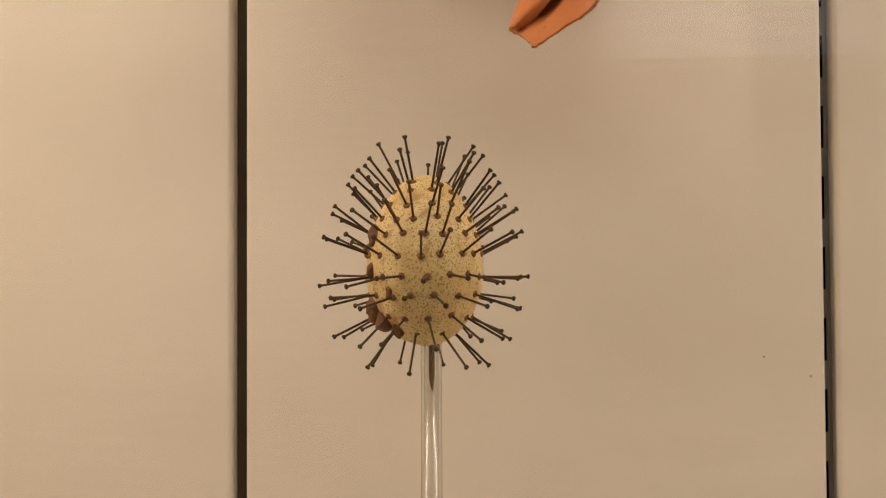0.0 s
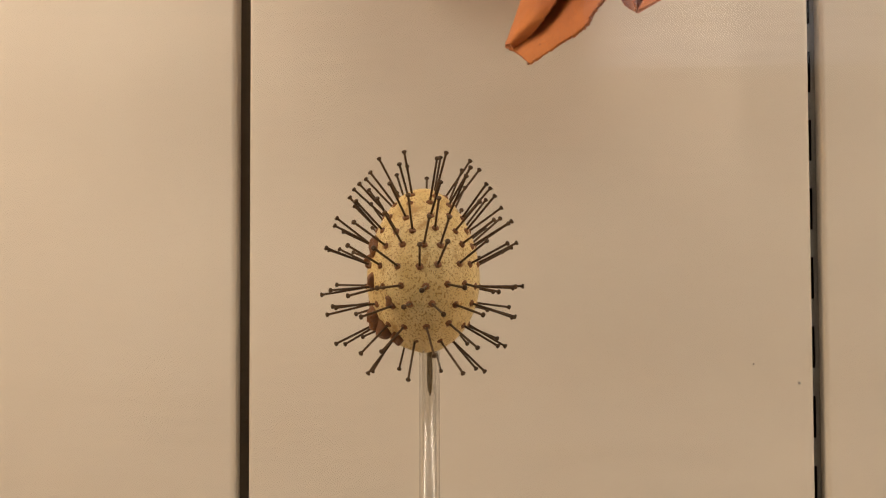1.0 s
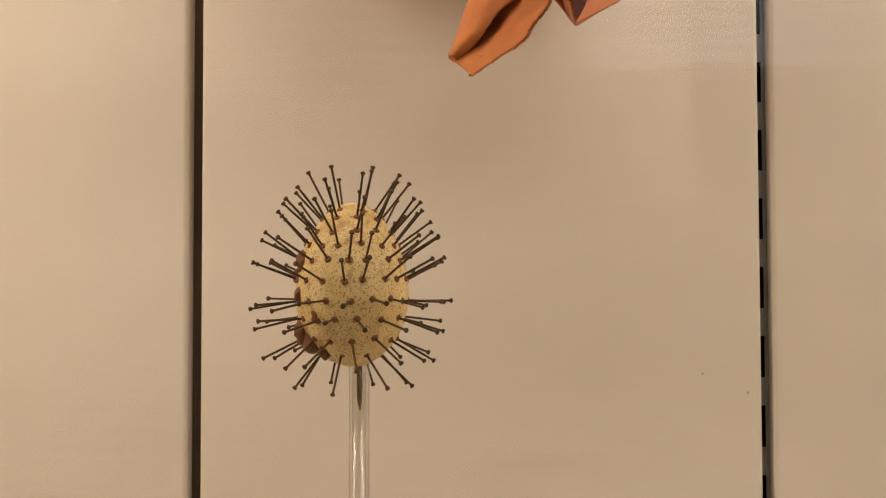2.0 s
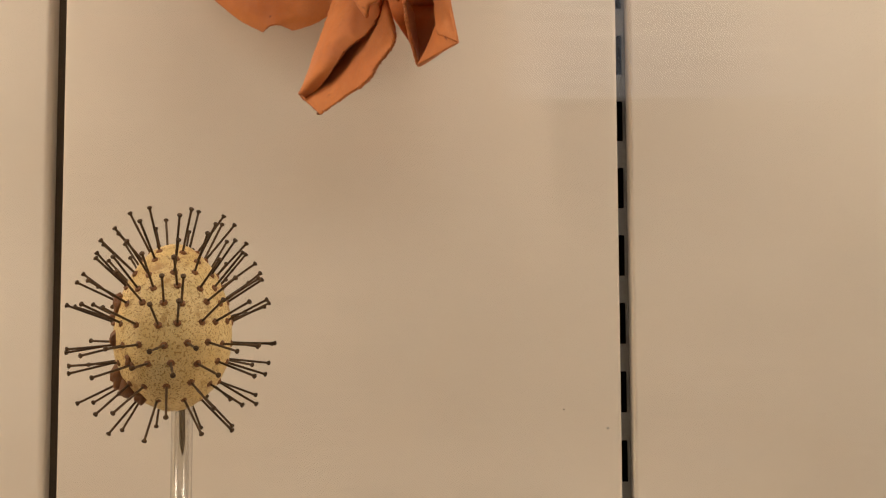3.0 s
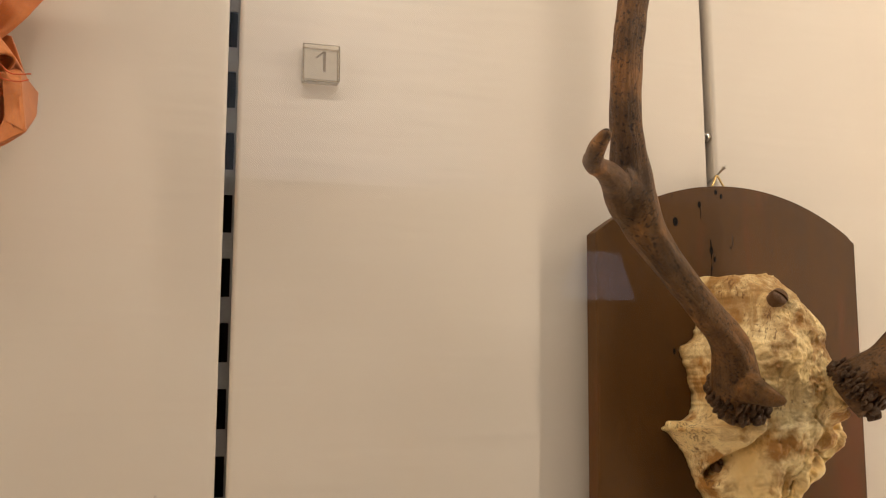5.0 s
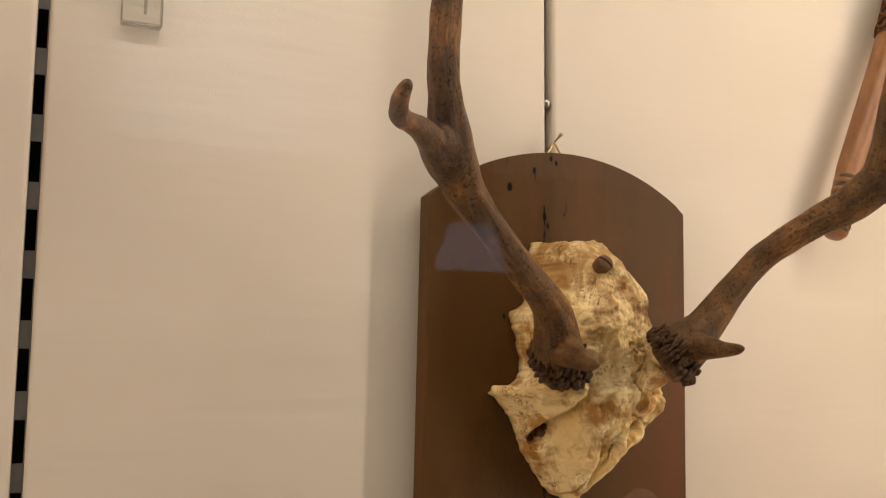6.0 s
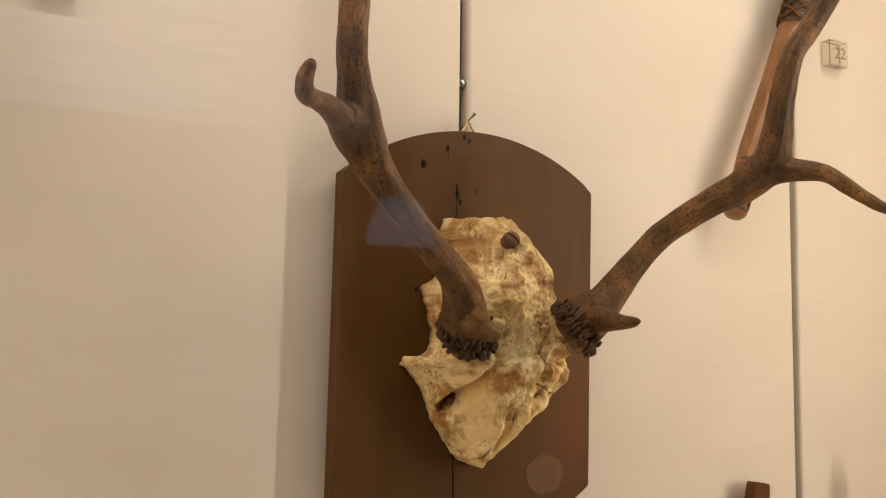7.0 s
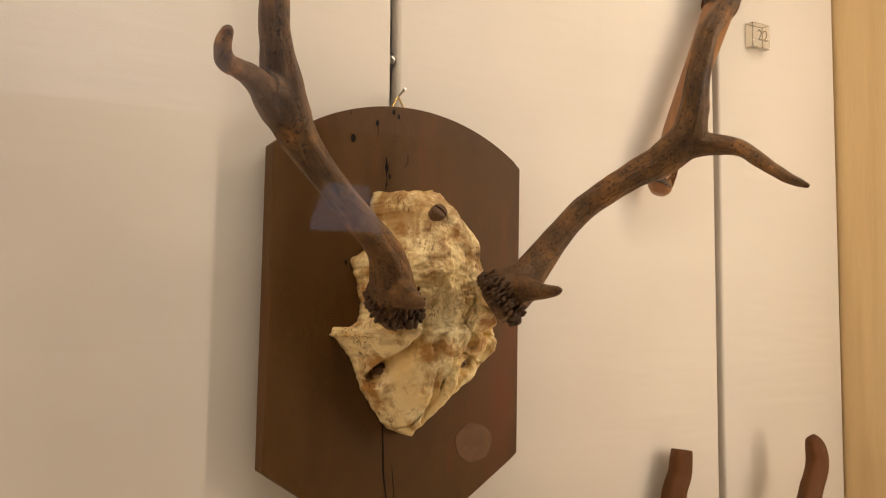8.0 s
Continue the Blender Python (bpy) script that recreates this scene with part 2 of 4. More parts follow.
LEATHER = material("orange_tan_leather", (0.46, 0.125, 0.023), (0.66, 0.225, 0.052), scale=28, rough=0.62, bump=0.3, fine=800, fine_amount=0.16, depth=0.0015,
                   spots=(0.20, 0.05, 0.012), spot_scale=170, spot_size=0.23, sheen=0.15)
THREAD = material("red_thread", (0.55, 0.08, 0.02), (0.65, 0.13, 0.04), rough=0.8, bump=0.1)
CLUB = material("polished_red_wood", (0.17, 0.072, 0.025), (0.33, 0.150, 0.055), scale=16, rough=0.38, bump=0.1, fine=220, stretch=(4, 4, 0.7), fine_amount=0.3)
DARKWOOD = material("dark_carved_wood", (0.045, 0.026, 0.014), (0.10, 0.06, 0.03), scale=60, rough=0.5, bump=0.3)
PIPE = material("brown_bark_wood", (0.085, 0.032, 0.010), (0.15, 0.060, 0.020), scale=24, rough=0.55, spec=0.15, bump=0.2, fine=260, stretch=(3, 3, 0.8), spots=(0.4, 0.2, 0.09), spot_scale=110, spot_size=0.27)

# ---- mesh helpers ----
ORIGIN = {}


def thing(name, at, label, category, group="", kind=""):
    ob = new(name)
    ob.empty_display_size = 0.02
    ob.location = at
    ORIGIN[ob.name] = Vector(at)
    return tagged(ob, label, category, group, kind)


def part(name, bm, mat, parent, label="", smooth=True, kind=""):
    """One mesh object under a thing or under a part; bm is in world metres."""
    base = ORIGIN[parent.name] if parent else Vector((0, 0, 0))
    me = bpy.data.meshes.new(name)
    bmesh.ops.translate(bm, verts=bm.verts, vec=-base)
    bmesh.ops.recalc_face_normals(bm, faces=bm.faces)
    bm.to_mesh(me)
    bm.free()
    for f in me.polygons:
        f.use_smooth = smooth
    for x in mat if isinstance(mat, (list, tuple)) else [mat]:
        me.materials.append(x)
    ob = new(name, me)
    ob.parent = parent
    ORIGIN[ob.name] = base
    return tagged(ob, label, kind=kind)


def solo(name, bm, mat, at, label, category="", kind="", smooth=False, group=""):
    """A top-level thing of one mesh."""
    me = bpy.data.meshes.new(name)
    bmesh.ops.translate(bm, verts=bm.verts, vec=-Vector(at))
    bmesh.ops.recalc_face_normals(bm, faces=bm.faces)
    bm.to_mesh(me)
    bm.free()
    for f in me.polygons:
        f.use_smooth = smooth
    me.materials.append(mat)
    ob = new(name, me)
    ob.location = at
    ORIGIN[ob.name] = Vector(at)
    return tagged(ob, label, category, group, kind)


def box(x0, x1, y0, y1, z0, z1, bevel=0.0, seg=2):
    bm = bmesh.new()
    bmesh.ops.create_cube(bm, size=1.0)
    bmesh.ops.scale(bm, verts=bm.verts, vec=(x1 - x0, y1 - y0, z1 - z0))
    bmesh.ops.translate(bm, verts=bm.verts, vec=((x0 + x1) / 2, (y0 + y1) / 2, (z0 + z1) / 2))
    if bevel:
        bmesh.ops.bevel(bm, geom=bm.edges[:], offset=bevel, segments=seg, profile=0.5, affect="EDGES")
    return bm


def spline(points, n):
    """n+1 points on a smooth curve through the given ones (any number of values each)."""
    p = [np.array(q, float) for q in points]
    p = [2 * p[0] - p[1]] + p + [2 * p[-1] - p[-2]]
    out, spans = [], len(p) - 3
    for i in range(n + 1):
        u = i / n * spans
        k = min(int(u), spans - 1)
        t = u - k
        a, b, c, d = p[k:k + 4]
        out.append(0.5 * (2 * b + (c - a) * t + (2 * a - 5 * b + 4 * c - d) * t * t + (3 * b - a - 3 * c + d) * t ** 3))
    return out


def tube(bm, points, n=60, seg=20, wobble=0.0, ridges=0.0, seed=0.0, flat=1.0, closed=True, square=2.0):
    """A tapering limb along points (x, y, z, radius); wobble and ridges roughen it, square above 2 gives it four flattened sides."""
    pts = spline(points, n)
    grain = bm.verts.layers.float_vector.get("grain") or bm.verts.layers.float_vector.new("grain")
    rings, up, run = [], Vector((0.13, 0.31, 0.94)), 0.0
    for i, q in enumerate(pts):
        c = Vector(q[:3])
        d = Vector(pts[min(i + 1, n)][:3]) - Vector(pts[max(i - 1, 0)][:3])
        d.normalize()
        a = d.cross(up).normalized()
        up = a.cross(d).normalized()
        r = max(q[3], 0.0002)
        run += (Vector(q[:3]) - Vector(pts[max(i - 1, 0)][:3])).length
        ring = []
        for k in range(seg):
            th = 2 * math.pi * k / seg
            v = a * math.cos(th) + up * (math.sin(th) * flat)
            rr = r * (abs(math.cos(th)) ** square + abs(math.sin(th)) ** square) ** (-1 / square)
            if wobble:
                rr += wobble * noise.noise((c + v * r) * 90 + Vector((seed, 0, 0)))
            if ridges:
                rr += ridges * noise.noise(Vector((math.cos(th) * 3.2, math.sin(th) * 3.2, run * 22 + seed)))
                rr += ridges * 0.45 * noise.noise(Vector((math.cos(th) * 9, math.sin(th) * 9, run * 60 + seed)))
            w = bm.verts.new(c + v * rr)
            w[grain] = (math.cos(th) * r, math.sin(th) * r, run * 0.16 + seed)
            ring.append(w)
        rings.append(ring)
    for a, b in zip(rings, rings[1:]):
        for k in range(seg):
            bm.faces.new((a[k], a[(k + 1) % seg], b[(k + 1) % seg], b[k]))
    if closed:
        bm.faces.new(rings[0][::-1])
        bm.faces.new(rings[-1])
    return bm


def outline_slab(points, y0, y1, bevel=0.0):
    """A board cut to an outline of (x, z) points, from y0 (front) to y1 (back)."""
    bm = bmesh.new()
    front = [bm.verts.new((x, y0, z)) for x, z in points]
    f = bm.faces.new(front)
    back = [bm.verts.new((x, y1, z)) for x, z in points]
    bm.faces.new(back[::-1])
    n = len(points)
    for k in range(n):
        bm.faces.new((front[k], back[k], back[(k + 1) % n], front[(k + 1) % n]))
    if bevel:
        bmesh.ops.bevel(bm, geom=[e for e in f.edges], offset=bevel, segments=3, profile=0.5, affect="EDGES")
    return bm


def fuse(ob, voxel, smooth):
    """Melts the overlapping limbs of a mesh into one skin; the grain is carried over from the nearest point."""
    old = ob.data
    grain = np.zeros(len(old.vertices) * 3)
    old.attributes["grain"].data.foreach_get("vector", grain)
    tree = KDTree(len(old.vertices))
    for v in old.vertices:
        tree.insert(v.co, v.index)
    tree.balance()
    m = ob.modifiers.new("skin", "REMESH")
    m.mode, m.voxel_size = "VOXEL", voxel
    k = ob.modifiers.new("soften", "SMOOTH")
    k.factor, k.iterations = 0.5, smooth
    me = bpy.data.meshes.new_from_object(ob.evaluated_get(bpy.context.evaluated_depsgraph_get()))
    ob.modifiers.clear()
    out = np.zeros((len(me.vertices), 3))
    rows = grain.reshape(-1, 3)
    for v in me.vertices:
        out[v.index] = rows[tree.find(v.co)[1]]
    me.attributes.new("grain", "FLOAT_VECTOR", "POINT").data.foreach_set("vector", out.ravel())
    for f in me.polygons:
        f.use_smooth = True
    me.materials.clear()
    me.materials.append(old.materials[0])
    ob.data = me
    return ob


# ---- the room: floor, ceiling and walls round the case ----
solo("floor", box(-4, 5, -5, 1.2, -0.05, 0.0), CARPET, (0.5, -2, 0), "dark carpeted museum floor", "floor", "structure")
solo("ceiling", box(-4, 5, -5, 1.2, 4.4, 4.5), PAINT, (0.5, -2, 4.4), "plain grey museum ceiling", "ceiling", "structure")


def wall_with_openings():
    """The far wall of the room, with a wide high window and a small one below it."""
    bm = bmesh.new()
    for x0, x1, z0, z1 in ((-4, 5, 0.0, 2.07), (-4, 2.41, 2.07, 2.39), (2.94, 5, 2.07, 2.39), (-4, 5, 2.39, 2.70), (-4, 0.36, 2.70, 4.2), (4.7, 5, 2.70, 4.2), (-4, 5, 4.2, 4.4)):
        piece = box(x0, x1, -5.1, -5.002, z0, z1)
        me = bpy.data.meshes.new("piece")
        piece.to_mesh(me)
        piece.free()
        bm.from_mesh(me)
        bpy.data.meshes.remove(me)
    return bm


def daylight(name, colour, strength, uneven=False):
    m = bpy.data.materials.new(name)
    m.use_nodes = True
    n, l = m.node_tree.nodes, m.node_tree.links
    n.remove(n["Principled BSDF"])
    e = n.new("ShaderNodeEmission")
    e.inputs["Color"].default_value, e.inputs["Strength"].default_value = (*colour, 1), strength
    if uneven:
        # glow falls off towards one end so that its reflection in the pane fades out
        co, sp, up, down, mul = n.new("ShaderNodeTexCoord"), n.new("ShaderNodeSeparateXYZ"), n.new("ShaderNodeMapRange"), n.new("ShaderNodeMapRange"), n.new("ShaderNodeMath")
        l.new(co.outputs["Object"], sp.inputs[0])
        for r, a, c, lo, hi in ((up, -2.2, -1.85, 0.35, 1.0), (down, -1.5, 0.1, strength, 0.12)):
            r.interpolation_type = "SMOOTHSTEP"
            r.inputs["From Min"].default_value, r.inputs["From Max"].default_value, r.inputs["To Min"].default_value, r.inputs["To Max"].default_value = a, c, lo, hi
            l.new(sp.outputs["X"], r.inputs["Value"])
        mul.operation = "MULTIPLY"
        l.new(up.outputs["Result"], mul.inputs[0])
        l.new(down.outputs["Result"], mul.inputs[1])
        l.new(mul.outputs[0], e.inputs["Strength"])
    l.new(e.outputs[0], n["Material Output"].inputs["Surface"])
    return m


solo("wall_south", wall_with_openings(), PAINT, (0.5, -5, 0), "plain grey museum wall with windows", "wall", "structure")
# unseen glowing openings, placed to give the pale reflections in the case glass
for name, x0, x1, z0, z1, light in (("window_1", 0.36, 4.7, 2.70, 4.2, daylight("fading_window_glow", (0.92, 0.94, 1.0), 1.3, True)), ("window_2", 2.41, 2.94, 2.07, 2.39, daylight("blue_reflection_glow", (0.60, 0.78, 1.0), 0.95))):
    win = thing(name, ((x0 + x1) / 2, -5.05, z0), "window with pale daylight beyond", "window", kind="structure")
    if name == "window_2":
        # added glowing slab, cut slanted to shape the bluish reflection in the pane
        part("sky_beyond", outline_slab([(x0, z0), (x0 + 0.13, z1), (x1 - 0.11, z1), (x1, z0)], -5.095, -5.085), light, win, smooth=False)
        part("blind", box(x0, x1, -5.1, -5.096, z0, z1), PAINT, win, smooth=False)
    else:
        part("sky_beyond", box(x0, x1, -5.095, -5.085, z0, z1), light, win, smooth=False)
    part("sill", box(x0, x1, -5.08, -4.985, z0, z0 + 0.012, 0.002), PAINT, win, smooth=False)
solo("wall_west", box(-4.1, -4.002, -5, 1.2, 0.0, 4.4), PAINT, (-4, -2, 0), "plain grey museum wall", "wall", "structure")
solo("wall_east", box(5.002, 5.1, -5, 1.2, 0.0, 4.4), PAINT, (5, -2, 0), "plain grey museum wall", "wall", "structure")
solo("wall_north", box(-4, 5, 1.202, 1.3, 0.0, 4.4), PAINT, (0.5, 1.2, 0), "plain grey museum wall", "wall", "structure")

# ---- the display case ----
case = thing("display_case", (0.29, 0.46, 0.0), "tall beech display case with cream cloth back and glass front", "display case", kind="structure")
part("plinth", box(LEFT, RIGHT, GLASS + 0.004, 0.80, 0.0, CASE_FLOOR - 0.03, 0.004), BEECH, case, smooth=False)
part("case_floor", box(LEFT, RIGHT, GLASS + 0.004, 0.80, CASE_FLOOR - 0.028, CASE_FLOOR, 0.001), CLOTH, case, smooth=False)
part("case_top", box(LEFT, RIGHT, GLASS + 0.004, 0.80, CASE_TOP, CASE_TOP + 0.03, 0.002), PAINT, case, smooth=False)
# coloured near-black so that the panel gaps read as deep shade
part("back_board", box(LEFT, RIGHT, 0.765, 0.80, CASE_FLOOR + 0.002, CASE_TOP - 0.002), HOLLOW, case, smooth=False)
part("side_panel", box(RIGHT + 0.002, RIGHT + 0.03, GLASS - 0.02, 0.80, 0.0, CASE_TOP + 0.03, 0.002), BEECH, case, "pale beech side panel", smooth=False)
part("side_panel", box(LEFT - 0.03, LEFT - 0.002, GLASS - 0.02, 0.80, 0.0, CASE_TOP + 0.03, 0.002), BEECH, case, "pale beech side panel", smooth=False)
pane = part("glass_pane", box(LEFT, RIGHT, GLASS - 0.006, GLASS, CASE_FLOOR, CASE_TOP, 0.0005), PANE, case, "clear front pane", smooth=False)
pane.visible_shadow = False
part("lamp_housing", box(LEFT + 0.05, RIGHT - 0.05, 0.11, 0.16, 2.435, CASE_TOP - 0.002, 0.003), STEEL, case, "slim strip lamp housing", smooth=False)

STEP = 0.415
EDGES = [0.246 + STEP * k for k in (-2, -1, 0, 1, 2)]     # left side of each gap between panels
GAP = 0.0085
starts = [LEFT + 0.002] + [e + GAP for e in EDGES]
starts[2] += 0.0015
ends = EDGES + [RIGHT - 0.002]
ends[1] -= 0.001
for a, b in zip(starts, ends):
    part("cloth_panel", box(a, b, WALL, WALL + 0.0185, CASE_FLOOR + 0.002, CASE_TOP - 0.004, 0.0035, 4), CLOTH, case, "cream cloth-covered back panel")


def rail(x):
    """A slotted shelf upright behind a gap: a steel strip with one column of slots at 50 mm."""
    z0, z1, y = CASE_FLOOR + 0.01, CASE_TOP - 0.01, WALL + 0.0200
    a, b = x + 0.0003, x + 0.0072
    strip = part("slotted_rail", box(b, x + 0.020, y, y + 0.0016, z0, z1), RAIL, case, "grey slotted steel upright", smooth=False)
    part("rail_flange", box(x - 0.010, a, y, y + 0.0016, z0, z1), RAIL, strip, smooth=False)
    z = 1.719 - 0.05 * 12
    while z < z1:
        part("rail_web", box(a, b, y, y + 0.0016, z + 0.0005, z + 0.0205), RAIL, strip, smooth=False)
        z += 0.05
    return strip


for e in EDGES[2:]:
    rail(e)
# dark brown strips put in the left gaps for the shade inside them
GAP_SHADE = material("brown_gap_shade", (0.075, 0.055, 0.036), (0.10, 0.075, 0.05), scale=30, rough=0.8, bump=0.1, spec=0.2)
for e in EDGES[:2]:
    part("gap_tape", box(e - 0.012, e + 0.014, WALL + 0.0155, WALL + 0.0165, CASE_FLOOR + 0.01, CASE_TOP - 0.01), GAP_SHADE, case, "dark brown strip standing in for shade in the gap", smooth=False)

# ---- the antler trophy: board, skull, two antlers ----
trophy = thing("antler_trophy", (0.655, 0.69, 1.39), "deer skull with brown antlers screwed to a dark arched wooden board", "hunting trophy")


def board_outline():
    """Straight sides, a shallow arch at the top and its mirror at the foot."""
    x0, x1, zt, zb, rise = 0.5385, 0.7850, 1.6945, 1.4275, 0.044
    half, mid = (x1 - x0) / 2, (x0 + x1) / 2
    rad = (half * half + rise * rise) / (2 * rise)
    out = []
    for k in range(33):
        x = x0 + (x1 - x0) * k / 32
        out.append((x, zt + math.sqrt(rad * rad - (x - mid) ** 2) - (rad - rise)))
    for k in range(33):
        x = x1 - (x1 - x0) * k / 32
        u = abs(x - mid) / half
        out.append((x - 0.004, zb - rise * min(1.0, 1.9 * (1 - u))))
    return out


board = part("board", outline_slab(board_outline(), 0.690, 0.7090, 0.002), BOARD, trophy, "dark-stained arched board with worm holes", smooth=False)


def skull_mesh():
    """Forehead and upper face of a deer: a bowed plate with a swelling brow, hollow cheeks and a broken nose end."""
    left = spline([(1.455, 0.648), (1.462, 0.641), (1.480, 0.627), (1.491, 0.618), (1.503, 0.616), (1.521, 0.606), (1.533, 0.597), (1.5385, 0.590), (1.5425, 0.606), (1.549, 0.615), (1.563, 0.618), (1.590, 0.611), (1.602, 0.610), (1.608, 0.619), (1.630, 0.627), (1.650, 0.626), (1.658, 0.630)], 140)
    right = spline([(1.455, 0.664), (1.466, 0.675), (1.482, 0.694), (1.496, 0.713), (1.508, 0.728), (1.524, 0.7355), (1.537, 0.7365), (1.550, 0.732), (1.566, 0.724), (1.584, 0.719), (1.606, 0.714), (1.626, 0.704), (1.653, 0.688), (1.658, 0.686)], 140)
    front = spline([(1.455, 0.664), (1.475, 0.643), (1.50, 0.626), (1.53, 0.612), (1.56, 0.602), (1.59, 0.600), (1.62, 0.608), (1.645, 0.622), (1.657, 0.640)], 120)
    lz, lx = [p[0] for p in left], [p[1] for p in left]
    rz, rx = [p[0] for p in right], [p[1] for p in right]
    fz, fy = [p[0] for p in front], [p[1] for p in front]
    bm = bmesh.new()
    nu, nv, grid, back = 170, 250, [], []
    for j in range(nv + 1):
        z = 1.455 + 0.203 * j / nv
        a, b, y0 = np.interp(z, lz, lx), np.interp(z, rz, rx), np.interp(z, fz, fy)
        rim_a = 0.0026 * noise.noise(Vector((1.7, 0.2, z * 130))) + 0.0012 * noise.noise(Vector((4.7, 0.2, z * 480)))
        rim_b = 0.0024 * noise.noise(Vector((7.7, 0.2, z * 130))) + 0.0012 * noise.noise(Vector((9.7, 0.2, z * 480)))
        row, brow = [], []
        for i in range(nu + 1):
            u = 2 * i / nu - 1
            x = (a + b) / 2 + (b - a) / 2 * u
            x += (rim_a if u < 0 else rim_b) * max(0.0, abs(u) - 0.75) / 0.25
            h = (1 - abs(u) ** 2.3) ** 0.62
            d = (0.682 - y0) * h
            w = Vector((x, 0, z))
            d += 0.0052 * noise.fractal(w * 48, 0.8, 2.0, 6) + 0.0009 * noise.noise(w * 260) + 0.0005 * noise.noise(w * 620)
            # bony ridges along the nose and from the brow to the cheek
            for cx, cz, ra, rb, turn, dep in ((0.650, 1.490, 0.0060, 0.034, 6, 0.0095), (0.670, 1.490, 0.0060, 0.030, -8, 0.0100), (0.660, 1.530, 0.0100, 0.028, 0, 0.0070), (0.610, 1.534, 0.024, 0.005, -18, 0.0060),
                                              (0.729, 1.528, 0.0060, 0.015, 8, 0.0105), (0.702, 1.551, 0.022, 0.006, -24, 0.0070), (0.616, 1.503, 0.0036, 0.016, 28, 0.0060), (0.634, 1.542, 0.018, 0.005, 20, 0.0040),
                                              (0.622, 1.572, 0.014, 0.014, 0, 0.0120), (0.696, 1.572, 0.014, 0.014, 0, 0.0120), (0.655, 1.60, 0.03, 0.03, 0, 0.0030), (0.690, 1.615, 0.006, 0.026, 24, 0.0040), (0.650, 1.655, 0.028, 0.004, 0, 0.0040),
                                              # eye sockets, tear pits and the gullies that the lower screws sit in
                                              (0.628, 1.512, 0.0050, 0.0140, -28, -0.0420), (0.639, 1.533, 0.0036, 0.0150, -24, -0.0150), (0.634, 1.486, 0.0046, 0.018, 14, -0.0110), (0.700, 1.5150, 0.0115, 0.0058, 12, -0.0400), (0.7135, 1.5395, 0.0085, 0.0036, -8, -0.0240),
                                              (0.719, 1.520, 0.0055, 0.0150, -12, -0.0120), (0.611, 1.520, 0.0100, 0.0070, 30, -0.0080), (0.687, 1.532, 0.0050, 0.0150, -30, -0.0110), (0.686, 1.500, 0.0046, 0.0150, -34, -0.0100), (0.645, 1.553, 0.010, 0.012, 0, -0.0030),
                                              (0.6600, 1.478, 0.0020, 0.026, 4, -0.0060), (0.640, 1.625, 0.010, 0.016, 0, -0.0025), (0.672, 1.600, 0.007, 0.012, 30, -0.0020)):
                ca, sa = math.cos(radians(turn)), math.sin(radians(turn))
                du, dv = (x - cx) * ca + (z - cz) * sa, (z - cz) * ca - (x - cx) * sa
                d += dep * math.exp(-(du / ra) ** 2 - (dv / rb) ** 2)
            # hairline cracks: down the nose, a branch, and one that wanders across the socket
            wob = 0.0016 * noise.noise(Vector((0.3, 0.7, z * 160)))
            if z < 1.502 and abs(x - (0.6580 + (z - 1.455) * 0.14 + wob)) < 0.0010 + 0.0006 * (z < 1.475):
                d -= 0.0080
            if z < 1.476 and abs(x - (0.6450 + (z - 1.455) * 0.55 + wob)) < 0.0009:
                d -= 0.0060
            if 1.520 < z < 1.562 and abs(x - (0.6780 + 0.004 * math.sin((z - 1.52) * 150) + 2 * wob)) < 0.0009:
                d -= 0.0060
            if 0.678 < x < 0.722 and abs(z - (1.5215 - (x - 0.678) * 0.16 + 0.0022 * math.sin(x * 260))) < 0.0009:
                d -= 0.0060
            # the dotted bone seam down the middle and across the brow
            seam = abs(x - (0.6665 + (z - 1.50) * 0.10 + 0.0012 * math.sin(z * 2300)))
            if 1.500 < z < 1.575 and seam < 0.0022:
                d -= 0.0016 * max(0.0, noise.noise(w * 900) + 0.25)
            suture = abs(z - (1.570 + 0.22 * abs(x - 0.672) + 0.0022 * math.sin(x * 1900) + 0.002 * math.sin(x * 700)))
            if suture < 0.0016 and abs(x - 0.672) < 0.032:
                d -= 0.0018 * max(0.0, noise.noise(w * 700) + 0.3)
            zz = z + 0.0060 * noise.noise(Vector((x * 190, 3.1, 0))) * max(0.0, 1 - j / 8, 0.45 * (1 - (nv - j) / 8))
            row.append(bm.verts.new((x, 0.6865 - max(d, 0.0015), zz)))
            brow.append(bm.verts.new((x, 0.6895, zz)))
        grid.append(row)
        back.append(brow)
    for j in range(nv):
        for i in range(nu):
            bm.faces.new((grid[j][i], grid[j][i + 1], grid[j + 1][i + 1], grid[j + 1][i]))
            bm.faces.new((back[j][i], back[j + 1][i], back[j + 1][i + 1], back[j][i + 1]))
    for j in range(nv):
        for s in (0, nu):
            bm.faces.new((grid[j][s], grid[j + 1][s], back[j + 1][s], back[j][s]))
    for i in range(nu):
        for s in (0, nv):
            bm.faces.new((grid[s][i], back[s][i], back[s][i + 1], grid[s][i + 1]))
    # pedicles that carry the antlers
    tube(bm, [(0.630, 0.640, 1.568, 0.020), (0.620, 0.622, 1.566, 0.016), (0.611, 0.610, 1.566, 0.015)], 12, 20, 0.001)
    tube(bm, [(0.688, 0.632, 1.571, 0.020), (0.698, 0.610, 1.571, 0.016), (0.705, 0.597, 1.572, 0.015)], 12, 20, 0.001)
    # cheek flange
    tube(bm, [(0.616, 0.674, 1.535, 0.009), (0.600, 0.673, 1.5385, 0.0055), (0.586, 0.672, 1.541, 0.0032)], 12, 14, 0.001)
    return bm


skull = part("skull", skull_mesh(), BONE, trophy, "yellowed brown-stained skull plate with cracks")


